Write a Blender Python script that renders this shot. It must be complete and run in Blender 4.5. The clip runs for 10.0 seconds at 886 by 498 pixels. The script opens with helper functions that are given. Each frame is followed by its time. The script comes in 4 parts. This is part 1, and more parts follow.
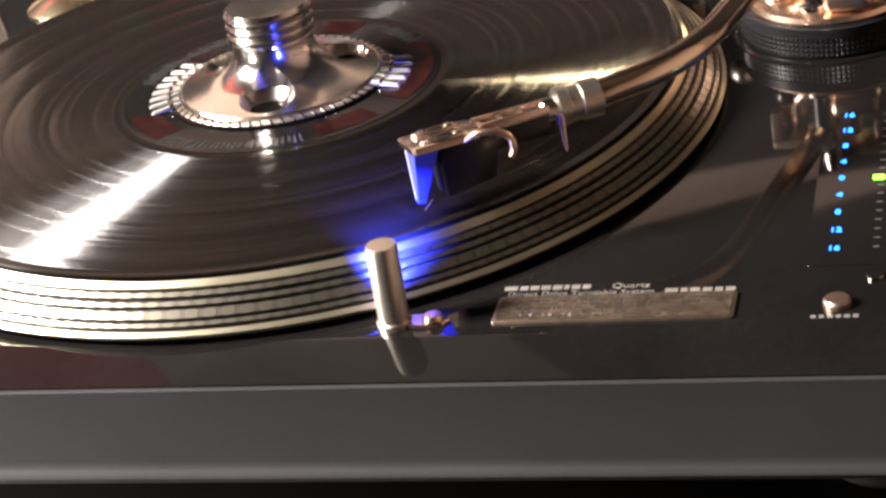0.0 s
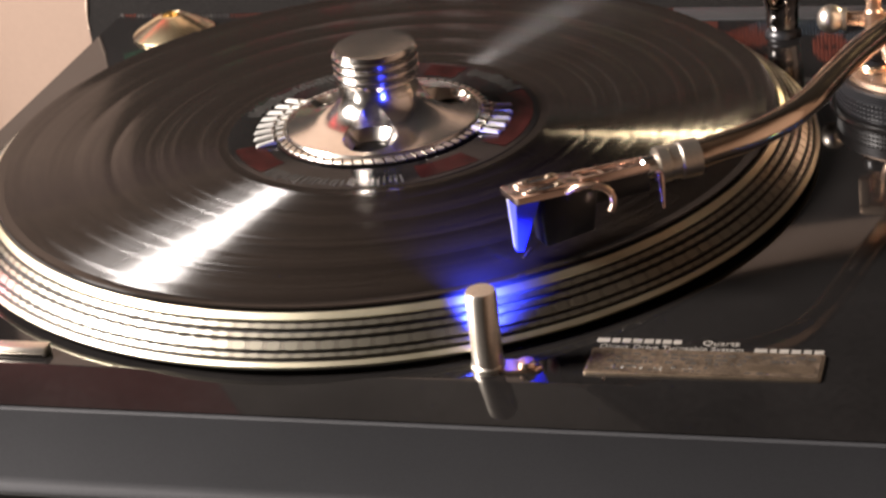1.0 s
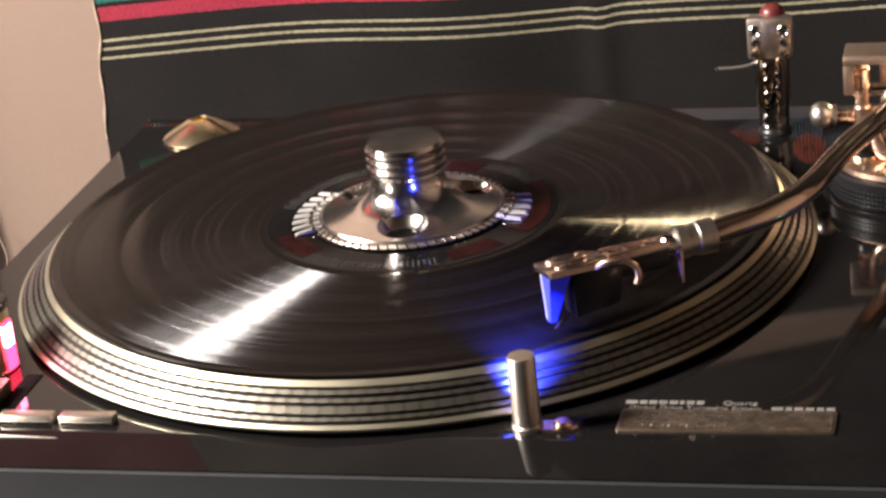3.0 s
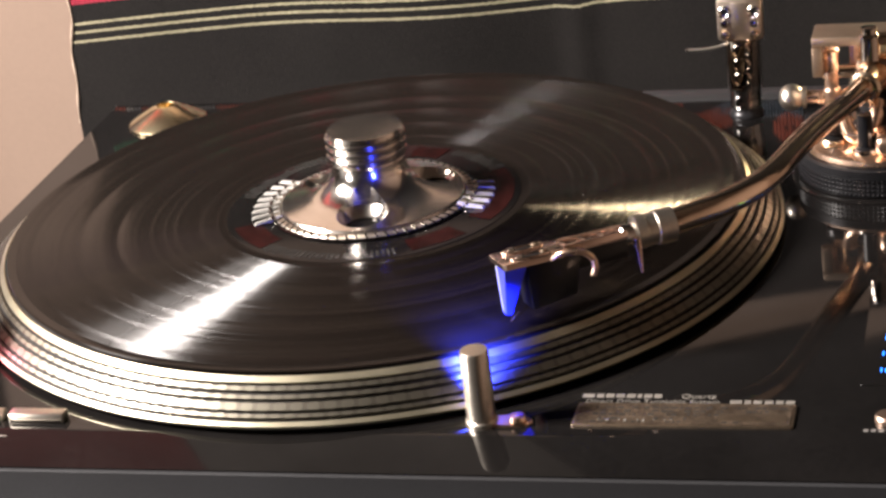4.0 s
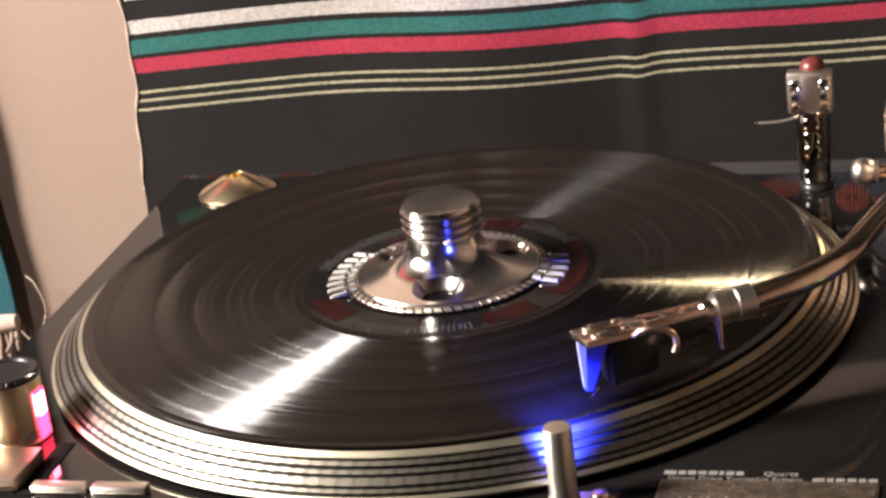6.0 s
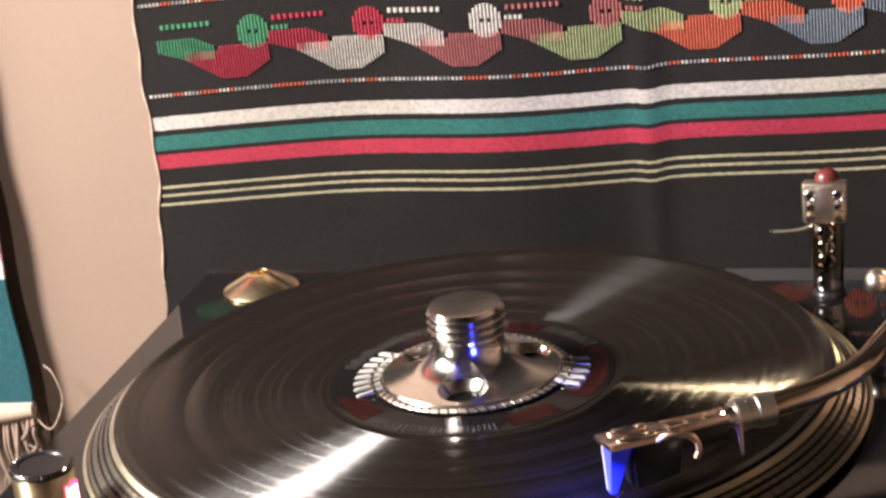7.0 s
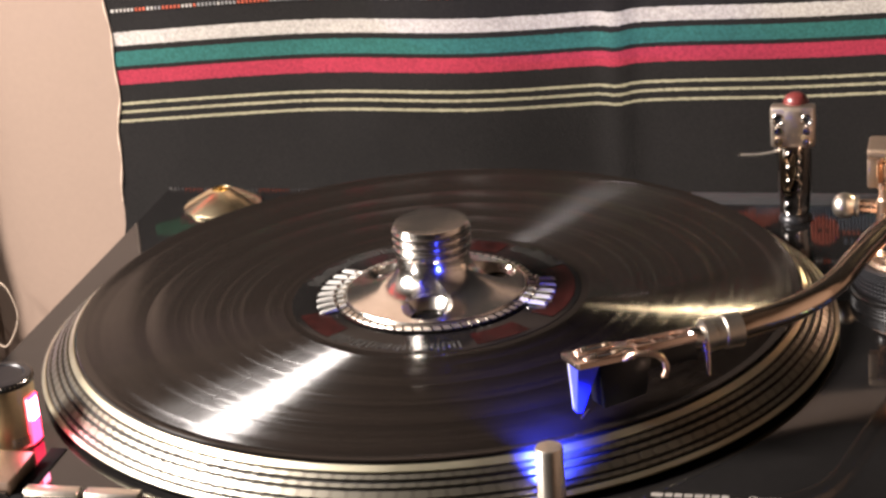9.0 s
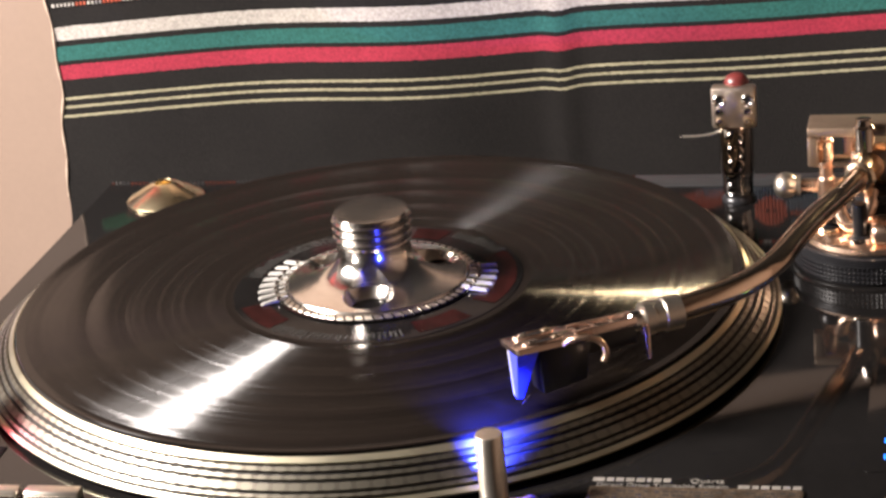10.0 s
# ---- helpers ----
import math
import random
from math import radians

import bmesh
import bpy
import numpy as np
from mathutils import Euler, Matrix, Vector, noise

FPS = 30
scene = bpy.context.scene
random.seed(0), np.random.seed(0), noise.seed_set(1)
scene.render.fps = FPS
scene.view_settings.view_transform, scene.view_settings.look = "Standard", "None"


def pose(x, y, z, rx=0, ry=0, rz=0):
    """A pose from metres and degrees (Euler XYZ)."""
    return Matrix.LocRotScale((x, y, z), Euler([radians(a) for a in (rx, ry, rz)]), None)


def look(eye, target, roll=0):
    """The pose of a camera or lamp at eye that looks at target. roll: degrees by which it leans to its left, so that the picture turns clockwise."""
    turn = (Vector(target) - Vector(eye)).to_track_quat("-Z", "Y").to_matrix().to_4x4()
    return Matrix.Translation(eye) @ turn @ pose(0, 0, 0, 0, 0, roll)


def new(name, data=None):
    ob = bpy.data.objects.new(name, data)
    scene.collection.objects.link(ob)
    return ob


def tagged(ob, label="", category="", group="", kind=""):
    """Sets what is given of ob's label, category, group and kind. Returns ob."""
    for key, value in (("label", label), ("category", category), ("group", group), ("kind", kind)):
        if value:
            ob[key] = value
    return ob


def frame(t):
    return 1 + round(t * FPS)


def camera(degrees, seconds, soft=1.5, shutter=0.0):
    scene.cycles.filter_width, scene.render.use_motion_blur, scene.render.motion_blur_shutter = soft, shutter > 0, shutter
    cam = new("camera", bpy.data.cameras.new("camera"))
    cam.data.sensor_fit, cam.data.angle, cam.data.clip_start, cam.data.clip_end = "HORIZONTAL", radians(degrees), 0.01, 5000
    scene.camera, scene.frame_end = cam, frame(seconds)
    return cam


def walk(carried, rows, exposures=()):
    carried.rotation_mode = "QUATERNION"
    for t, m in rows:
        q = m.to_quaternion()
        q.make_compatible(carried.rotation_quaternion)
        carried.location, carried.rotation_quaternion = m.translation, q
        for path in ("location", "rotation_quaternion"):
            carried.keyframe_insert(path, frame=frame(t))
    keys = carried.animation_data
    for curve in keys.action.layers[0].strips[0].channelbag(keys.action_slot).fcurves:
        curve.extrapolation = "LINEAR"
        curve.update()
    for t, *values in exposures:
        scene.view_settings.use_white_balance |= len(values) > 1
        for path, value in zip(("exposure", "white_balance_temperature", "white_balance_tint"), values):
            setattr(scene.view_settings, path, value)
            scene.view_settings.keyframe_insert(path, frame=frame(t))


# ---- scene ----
CAM_DEGREES = 22.79
cam = camera(CAM_DEGREES, 10.0, soft=2.8)
walk(cam, [
    (0.0, look((0.2667, -0.7254, 0.3286), (0.0641, -0.0415, -0.0337), -9.57)),
    (0.3, look((0.2656, -0.7253, 0.3339), (0.0543, -0.0451, -0.0303), -8.87)),
    (0.5, look((0.2576, -0.7241, 0.3323), (0.0469, -0.0413, -0.0273), -7.84)),
    (0.8, look((0.2607, -0.7319, 0.3420), (0.0441, -0.0452, -0.0066), -7.70)),
    (1.0, look((0.2568, -0.7419, 0.3445), (0.0365, -0.0578, -0.0070), -6.89)),
    (1.2, look((0.2462, -0.7625, 0.3492), (0.0316, -0.0708, 0.0093), -7.13)),
    (1.5, look((0.2242, -0.7845, 0.3590), (0.0210, -0.0830, 0.0324), -5.59)),
    (1.8, look((0.2174, -0.8048, 0.3634), (0.0101, -0.1025, 0.0414), -6.30)),
    (2.0, look((0.2184, -0.8117, 0.3606), (0.0047, -0.1082, 0.0452), -6.44)),
    (2.2, look((0.2239, -0.8215, 0.3597), (0.0131, -0.1146, 0.0503), -6.93)),
    (2.5, look((0.2355, -0.8190, 0.3564), (0.0312, -0.1118, 0.0431), -7.05)),
    (2.7, look((0.2375, -0.8188, 0.3571), (0.0382, -0.1084, 0.0479), -6.41)),
    (4.0, look((0.2593, -0.7933, 0.3561), (0.0530, -0.0896, 0.0363), -7.20)),
    (4.5, look((0.2600, -0.7975, 0.3625), (0.0581, -0.0937, 0.0401), -7.37)),
    (5.0, look((0.2551, -0.7993, 0.3656), (0.0492, -0.0882, 0.0624), -7.89)),
    (6.3, look((0.2421, -0.7982, 0.3694), (0.0235, -0.0894, 0.0697), -7.12)),
    (6.5, look((0.2423, -0.8039, 0.3748), (0.0259, -0.0929, 0.0787), -6.86)),
    (6.8, look((0.2324, -0.8155, 0.3873), (0.0220, -0.0955, 0.1093), -6.28)),
    (7.0, look((0.2348, -0.8202, 0.3839), (0.0223, -0.0986, 0.1116), -6.13)),
    (7.2, look((0.2307, -0.8226, 0.3779), (0.0193, -0.1041, 0.0966), -6.00)),
    (7.5, look((0.2281, -0.8215, 0.3803), (0.0157, -0.1046, 0.0961), -5.92)),
    (8.0, look((0.2220, -0.8215, 0.3716), (0.0119, -0.1047, 0.0851), -5.14)),
    (8.5, look((0.2207, -0.8216, 0.3759), (0.0213, -0.1051, 0.0812), -4.53)),
    (9.0, look((0.2266, -0.8164, 0.3751), (0.0315, -0.0994, 0.0787), -4.81)),
    (9.5, look((0.2326, -0.8139, 0.3745), (0.0417, -0.0967, 0.0758), -5.25)),
    (10.0, look((0.2368, -0.8103, 0.3721), (0.0528, -0.0923, 0.0711), -5.76)),
], exposures=[(0.0, 0.54), (1.0, 0.27), (1.7, -0.24), (2.5, -0.18), (4.5, 0.10), (5.2, 0.09), (6.5, 0.10), (7.0, 0.18), (8.0, 0.20), (10.0, 0.21)])

# ---- light ----
world = bpy.data.worlds.new("room_dim")
scene.world = world
world.use_nodes = True
wbg = world.node_tree.nodes["Background"]
wbg.inputs[0].default_value = (1.0, 0.95, 0.90, 1)
wbg.inputs[1].default_value = 0.02


def lamp(name, eye, target, size, power, colour):
    data = bpy.data.lights.new(name, "AREA")
    data.shape, data.size, data.energy, data.color = "DISK", size, power, colour
    ob = new(name, data)
    ob.matrix_world = look(eye, target)
    return ob


WARM = (1.0, 0.908, 0.857)
# a shaded lamp at the left of the rack, a wide soft lamp further left
lamp("lamp_left", (-0.98, -0.42, 0.80), (0, 0, 0), 0.32, 30.0, WARM).data.spread = radians(115)
lamp("lamp_left_wide", (-1.72, -0.42, 0.95), (0, 0.1, 0), 1.0, 13.0, WARM).data.spread = radians(115)
# added unseen source behind the arm, standing in for glare off its gold
lamp("arm_glare_fill", (0.305, 0.322, 0.100), (0.150, 0.004, 0.02), 0.03, 0.011, (1.0, 0.77, 0.46)).data.spread = radians(19)
# an unseen low fill at the front left, added to brighten the plinth's left
lamp("fill_front_left", (-0.42, -0.385, 0.0), (-0.05, -0.18, -0.015), 0.06, 2.2, WARM)


# ---- materials ----
def mat(name, colour, rough=0.5, metal=0.0, coat=0.0, spec=0.5, aniso=0.0,
        grain=0.0, grain_scale=400.0, stain=0.0, stain_scale=18.0, bump=0.0, bump_scale=600.0, rough_var=0.0):
    m = bpy.data.materials.new(name)
    m.use_nodes = True
    nt = m.node_tree
    b = nt.nodes["Principled BSDF"]
    b.inputs["Roughness"].default_value = rough
    b.inputs["Metallic"].default_value = metal
    b.inputs["Coat Weight"].default_value = coat
    b.inputs["Coat Roughness"].default_value = 0.06
    b.inputs["Specular IOR Level"].default_value = spec
    b.inputs["Anisotropic"].default_value = aniso
    co = nt.nodes.new("ShaderNodeTexCoord").outputs["Object"]

    def noise_tex(scale, detail=4):
        n = nt.nodes.new("ShaderNodeTexNoise")
        n.inputs["Scale"].default_value, n.inputs["Detail"].default_value = scale, detail
        nt.links.new(co, n.inputs["Vector"])
        return n.outputs["Fac"]

    def remap(src, lo, hi):
        r = nt.nodes.new("ShaderNodeMapRange")
        r.inputs["From Min"].default_value, r.inputs["From Max"].default_value = 0.25, 0.75
        r.inputs["To Min"].default_value, r.inputs["To Max"].default_value = lo, hi
        nt.links.new(src, r.inputs["Value"])
        return r.outputs["Result"]

    out = None
    for amount, scale in ((grain, grain_scale), (stain, stain_scale)):
        if amount:
            f = remap(noise_tex(scale), 1 - amount, 1 + amount)
            if out is None:
                out = f
            else:
                mu = nt.nodes.new("ShaderNodeMath")
                mu.operation = "MULTIPLY"
                nt.links.new(out, mu.inputs[0]), nt.links.new(f, mu.inputs[1])
                out = mu.outputs[0]
    if out is None:
        b.inputs["Base Color"].default_value = (*colour, 1)
    else:
        sc = nt.nodes.new("ShaderNodeVectorMath")
        sc.operation = "SCALE"
        sc.inputs[0].default_value = colour
        nt.links.new(out, sc.inputs["Scale"])
        nt.links.new(sc.outputs[0], b.inputs["Base Color"])
    if rough_var:
        nt.links.new(remap(noise_tex(stain_scale * 2.3), max(0.02, rough - rough_var), rough + rough_var), b.inputs["Roughness"])
    if bump:
        bn = nt.nodes.new("ShaderNodeBump")
        bn.inputs["Strength"].default_value, bn.inputs["Distance"].default_value = bump, 0.0005
        nt.links.new(noise_tex(bump_scale), bn.inputs["Height"])
        nt.links.new(bn.outputs[0], b.inputs["Normal"])
    return m


def glow(name, colour, strength):
    m = mat(name, (0.02, 0.02, 0.02), 0.4)
    b = m.node_tree.nodes["Principled BSDF"]
    b.inputs["Emission Color"].default_value, b.inputs["Emission Strength"].default_value = (*colour, 1), strength
    return m


PIANO = mat("gloss_black_lacquer", (0.0066, 0.0060, 0.0058), 0.045, spec=0.42, grain=0.15, stain=0.3, rough_var=0.015)
FASCIA = mat("satin_black_casting", (0.0255, 0.0257, 0.0275), 0.52, spec=0.2, grain=0.12, grain_scale=1500, stain=0.12, bump=0.12, bump_scale=2500)
STRIP = mat("satin_grey_strip", (0.022, 0.022, 0.023), 0.38, grain=0.1, grain_scale=1200, stain=0.12)
RUBBER = mat("black_rubber", (0.018, 0.018, 0.018), 0.7, grain=0.2, stain=0.2, bump=0.2)
PATCH_BLACK = mat("dead_black_patch", (0.003, 0.003, 0.003), 0.9, spec=0.08, grain=0.2, stain=0.2)
ALU = mat("turned_aluminium", (0.80, 0.755, 0.69), 0.17, 1.0, grain=0.06, stain=0.08, rough_var=0.05)
TOWER = mat("brushed_brass", (0.84, 0.70, 0.45), 0.30, 1.0, aniso=0.75, grain=0.06, stain=0.06, rough_var=0.05)
TOWER.node_tree.nodes["Principled BSDF"].inputs["Anisotropic Rotation"].default_value = 0.25
ALU_SATIN = mat("satin_aluminium", (0.72, 0.66, 0.57), 0.33, 1.0, grain=0.08, grain_scale=900, stain=0.06, rough_var=0.05)
BAR_ALU = mat("pale_milled_bar", (0.30, 0.29, 0.27), 0.40, grain=0.1, stain=0.1, rough_var=0.05)
CHROME = mat("chrome", (0.82, 0.78, 0.73), 0.09, 1.0, stain=0.05, rough_var=0.03)
GOLD = mat("gold_plate", (0.84, 0.68, 0.50), 0.22, 1.0, grain=0.06, stain=0.06, rough_var=0.04)
ROSE = mat("rose_gold_plate", (0.88, 0.62, 0.46), 0.27, 1.0, grain=0.05, stain=0.07, rough_var=0.05)
BRASS = mat("pale_brass", (0.84, 0.70, 0.45), 0.21, 1.0, grain=0.06, stain=0.06, rough_var=0.05)
BRIDGE = mat("dull_copper_plate", (0.42, 0.31, 0.225), 0.36, 0.9, grain=0.06, stain=0.1, rough_var=0.05)
ARMTUBE = mat("polished_gold_tube", (0.88, 0.70, 0.54), 0.13, 1.0, stain=0.08, rough_var=0.04)
BLACKMETAL = mat("black_anodised", (0.02, 0.02, 0.022), 0.32, 0.4, grain=0.1, stain=0.1)
CART_BLACK = mat("cartridge_plastic", (0.006, 0.006, 0.007), 0.3, grain=0.1, stain=0.1)
CLEAR_EDGE = mat("pale_clear_plastic", (0.42, 0.41, 0.42), 0.25, grain=0.08, stain=0.1)
# the blue base colour carries part of the stylus lamp's light
LAMP_BLUE_STYLUS = mat("lamp_blue_stylus", (0.05, 0.06, 0.42), 0.35, grain=0.08, stain=0.1)
RIM_CREAM = mat("platter_cream_edge", (0.52, 0.475, 0.345), 0.36, 1.0, grain=0.05, stain=0.06, rough_var=0.05)
RIM_BAND = mat("platter_grey_band", (0.20, 0.180, 0.145), 0.36, 1.0, grain=0.08, stain=0.08)
RIM_DARK = mat("platter_dark_groove", (0.020, 0.018, 0.016), 0.6, spec=0.25, grain=0.1)
SKIRT_DARK = mat("dark_turned_metal", (0.07, 0.065, 0.06), 0.25, 1.0, grain=0.1, stain=0.1)
DIAL_BLACK = mat("dial_black", (0.008, 0.008, 0.009), 0.28, 0.0, spec=0.35, grain=0.1, stain=0.1)
MARK = mat("pale_mark_print", (0.18, 0.165, 0.145), 0.45, grain=0.15, grain_scale=1500, stain=0.25, stain_scale=300)
SPECK = mat("dark_engraving", (0.030, 0.026, 0.022), 0.5, grain=0.2, stain=0.2)
BUTTON = mat("satin_copper_plate", (0.46, 0.335, 0.26), 0.40, 1.0, grain=0.08, grain_scale=900, stain=0.08, rough_var=0.06)
RIM_DOT = mat("platter_bright_dot", (0.25, 0.232, 0.185), 0.34, 1.0, grain=0.05)
WHITE_PRINT = mat("white_print", (0.45, 0.43, 0.40), 0.45, grain=0.08, stain=0.08)
PRINT_DIM = mat("grey_print", (0.16, 0.15, 0.14), 0.45, grain=0.08, stain=0.08)
LABEL_RED = mat("record_label_red", (0.014, 0.0028, 0.0025), 0.20, spec=0.22, grain=0.3, grain_scale=900, stain=0.55, stain_scale=150)
LABEL_DARK = mat("record_label_dark", (0.0042, 0.0038, 0.0036), 0.14, spec=0.17, grain=0.15, stain=0.3, stain_scale=60)
LABEL_PRINT = mat("record_label_print", (0.028, 0.027, 0.025), 0.25, spec=0.22, grain=0.2, stain=0.3, stain_scale=120)
PLATE = mat("brass_nameplate", (0.205, 0.155, 0.112), 0.42, 0.85, grain=0.45, grain_scale=700, stain=0.55, stain_scale=170, rough_var=0.1)
PLATE_EDGE = mat("gold_plate_edge", (0.30, 0.235, 0.17), 0.45, 1.0, grain=0.15, grain_scale=900, stain=0.25, stain_scale=220)
SHELL_SATIN = mat("satin_gold_grey_shell", (0.66, 0.56, 0.46), 0.36, 1.0, grain=0.08, stain=0.12, rough_var=0.08)
SHELL_ROSE = mat("pale_rose_plate", (0.80, 0.62, 0.52), 0.20, 1.0, grain=0.05, stain=0.08, rough_var=0.05)
SMOKED = mat("smoked_chrome", (0.50, 0.43, 0.37), 0.10, 1.0, stain=0.08, rough_var=0.03)
RED_TIP = mat("red_plastic", (0.12, 0.022, 0.020), 0.35, grain=0.1, stain=0.1)
WALL = mat("beige_wall_paint", (0.255, 0.180, 0.136), 0.75, grain=0.03, grain_scale=300, stain=0.05, stain_scale=4, bump=0.15, bump_scale=350)
TABLE = mat("dark_veneer", (0.014, 0.012, 0.010), 0.6, grain=0.25, grain_scale=60, stain=0.2, bump=0.1)
FLOOR = mat("brown_floor", (0.075, 0.048, 0.032), 0.5, grain=0.15, stain=0.15, stain_scale=6)
LOW_BOUNCE_WALL = mat("low_bounce_brown_wall", (0.10, 0.083, 0.068), 0.8, grain=0.05, stain=0.08, stain_scale=4)
CEIL = mat("ceiling_paint", (0.32, 0.28, 0.24), 0.8, grain=0.03, stain=0.03)
LED_BLUE = glow("led_blue", (0.012, 0.19, 1.0), 6.0)
LENS_BLUE = glow("lens_blue", (0.02, 0.04, 1.0), 34.0)
LED_GREEN = glow("led_green", (0.25, 1.0, 0.04), 5.0)
LED_PINK = glow("strobe_pink", (1.0, 0.026, 0.085), 10.0)
LED_HOT = glow("strobe_core", (1.0, 0.30, 0.50), 24.0)
FRINGE_DIM = mat("brownish_fringe", (0.27, 0.195, 0.15), 0.85, grain=0.15, stain=0.15)
FRINGE = mat("cream_fringe", (0.44, 0.34, 0.26), 0.85, grain=0.15, stain=0.1)


def thread(name, c):
    return mat(name, c, 0.85, spec=0.2, grain=0.32, grain_scale=620, stain=0.18, bump=1.0, bump_scale=1300)


# this grey stands in for wall in shade
SHADED_WALL_GREY = thread("shaded_wall_grey", (0.13, 0.115, 0.10))
DARK_RED = thread("dark_red_panel", (0.20, 0.028, 0.026))
T_WHITE, T_TEAL, T_RED = thread("thread_white", (0.46, 0.43, 0.39)), thread("thread_teal", (0.022, 0.108, 0.095)), thread("thread_red", (0.33, 0.030, 0.054))
T_GREEN, T_ROSE, T_LIME = thread("thread_green", (0.05, 0.19, 0.10)), thread("thread_rose", (0.30, 0.10, 0.095)), thread("thread_lime", (0.27, 0.31, 0.15))
T_PALE = thread("thread_pale", (0.26, 0.25, 0.25))
T_ORANGE, T_BLUE = thread("thread_orange", (0.46, 0.10, 0.055)), thread("thread_blue", (0.15, 0.18, 0.22))


def vinyl():
    """Pressed vinyl: countless groove walls that lean along the radius, in loud and quiet bands."""
    m = bpy.data.materials.new("black_vinyl")
    m.use_nodes = True
    nt = m.node_tree
    b = nt.nodes["Principled BSDF"]
    b.inputs["Base Color"].default_value = (0.0085, 0.0064, 0.0052, 1)
    b.inputs["Specular IOR Level"].default_value = 0.155
    b.inputs["Roughness"].default_value = VINYL_ROUGH

    def math_node(op, a, c=None, clamp=False):
        n = nt.nodes.new("ShaderNodeMath")
        n.operation, n.use_clamp = op, clamp
        for i, v in enumerate((a, c)):
            if v is None:
                continue
            if isinstance(v, (int, float)):
                n.inputs[i].default_value = v
            else:
                nt.links.new(v, n.inputs[i])
        return n.outputs[0]

    tc = nt.nodes.new("ShaderNodeTexCoord")
    sep = nt.nodes.new("ShaderNodeSeparateXYZ")
    nt.links.new(tc.outputs["Object"], sep.inputs[0])
    flat = nt.nodes.new("ShaderNodeCombineXYZ")
    nt.links.new(sep.outputs[0], flat.inputs[0]), nt.links.new(sep.outputs[1], flat.inputs[1])
    ln = nt.nodes.new("ShaderNodeVectorMath")
    ln.operation = "LENGTH"
    nt.links.new(flat.outputs[0], ln.inputs[0])
    radial = nt.nodes.new("ShaderNodeVectorMath")
    radial.operation = "NORMALIZE"
    nt.links.new(flat.outputs[0], radial.inputs[0])
    radius = ln.outputs["Value"]
    # the lean of the wall under each point
    white = nt.nodes.new("ShaderNodeTexWhiteNoise")
    white.noise_dimensions = "2D"
    wide = nt.nodes.new("ShaderNodeVectorMath")
    wide.operation = "SCALE"
    wide.inputs["Scale"].default_value = 90000.0
    nt.links.new(flat.outputs[0], wide.inputs[0]), nt.links.new(wide.outputs[0], white.inputs["Vector"])
    rgb = nt.nodes.new("ShaderNodeSeparateColor")
    nt.links.new(white.outputs["Color"], rgb.inputs[0])
    side = math_node("SUBTRACT", math_node("MULTIPLY", math_node("GREATER_THAN", rgb.outputs[0], 0.10), 2.0), 1.0)
    slope = math_node("ADD", math_node("MULTIPLY", rgb.outputs[1], GROOVE_SLOPE[1] - GROOVE_SLOPE[0]), GROOVE_SLOPE[0])
    # loud and quiet bands by radius: more or less flat land between the walls
    band = nt.nodes.new("ShaderNodeTexNoise")
    band.noise_dimensions = "1D"
    band.inputs["Scale"].default_value, band.inputs["Detail"].default_value, band.inputs["Roughness"].default_value = 330, 4, 0.65
    nt.links.new(radius, band.inputs["W"])
    land = nt.nodes.new("ShaderNodeMapRange")
    land.inputs["From Min"].default_value, land.inputs["From Max"].default_value = 0.34, 0.66
    land.inputs["To Min"].default_value, land.inputs["To Max"].default_value = GROOVE_LAND
    nt.links.new(band.outputs["Fac"], land.inputs["Value"])
    wall = math_node("GREATER_THAN", rgb.outputs[2], land.outputs[0])
    # fitted to the camera's view: only groove walls leaning towards its side are kept
    camera_side = nt.nodes.new("ShaderNodeVectorMath")
    camera_side.operation = "DOT_PRODUCT"
    camera_side.inputs[1].default_value = (0.29, -0.957, 0.0)
    nt.links.new(radial.outputs[0], camera_side.inputs[0])
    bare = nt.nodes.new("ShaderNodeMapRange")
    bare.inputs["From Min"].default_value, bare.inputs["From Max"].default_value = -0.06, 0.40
    nt.links.new(math_node("MULTIPLY", camera_side.outputs["Value"], side), bare.inputs["Value"])
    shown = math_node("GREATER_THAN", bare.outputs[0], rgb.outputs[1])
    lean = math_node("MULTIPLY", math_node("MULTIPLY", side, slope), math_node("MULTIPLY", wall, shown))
    # no grooves in the run-out, the lead-in and under the label
    inner = math_node("GREATER_THAN", radius, 0.0640)
    outer = math_node("LESS_THAN", radius, 0.1465)
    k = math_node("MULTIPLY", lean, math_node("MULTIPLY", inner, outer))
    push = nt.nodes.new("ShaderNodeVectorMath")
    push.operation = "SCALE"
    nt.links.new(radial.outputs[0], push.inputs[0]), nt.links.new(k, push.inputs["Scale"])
    # loud passages: the walls also wind along the groove
    loud = nt.nodes.new("ShaderNodeTexNoise")
    loud.noise_dimensions = "1D"
    loud.inputs["Scale"].default_value, loud.inputs["Detail"].default_value = 300, 3
    nt.links.new(radius, loud.inputs["W"])
    wind = nt.nodes.new("ShaderNodeMapRange")
    wind.inputs["From Min"].default_value, wind.inputs["From Max"].default_value = 0.53, 0.68
    wind.inputs["To Min"].default_value, wind.inputs["To Max"].default_value = 0.02, LOUD_WIND
    nt.links.new(loud.outputs["Fac"], wind.inputs["Value"])
    white_b = nt.nodes.new("ShaderNodeTexWhiteNoise")
    white_b.noise_dimensions = "2D"
    shift = nt.nodes.new("ShaderNodeVectorMath")
    shift.operation = "ADD"
    shift.inputs[1].default_value = (513.7, -271.3, 0.0)
    nt.links.new(wide.outputs[0], shift.inputs[0]), nt.links.new(shift.outputs[0], white_b.inputs["Vector"])
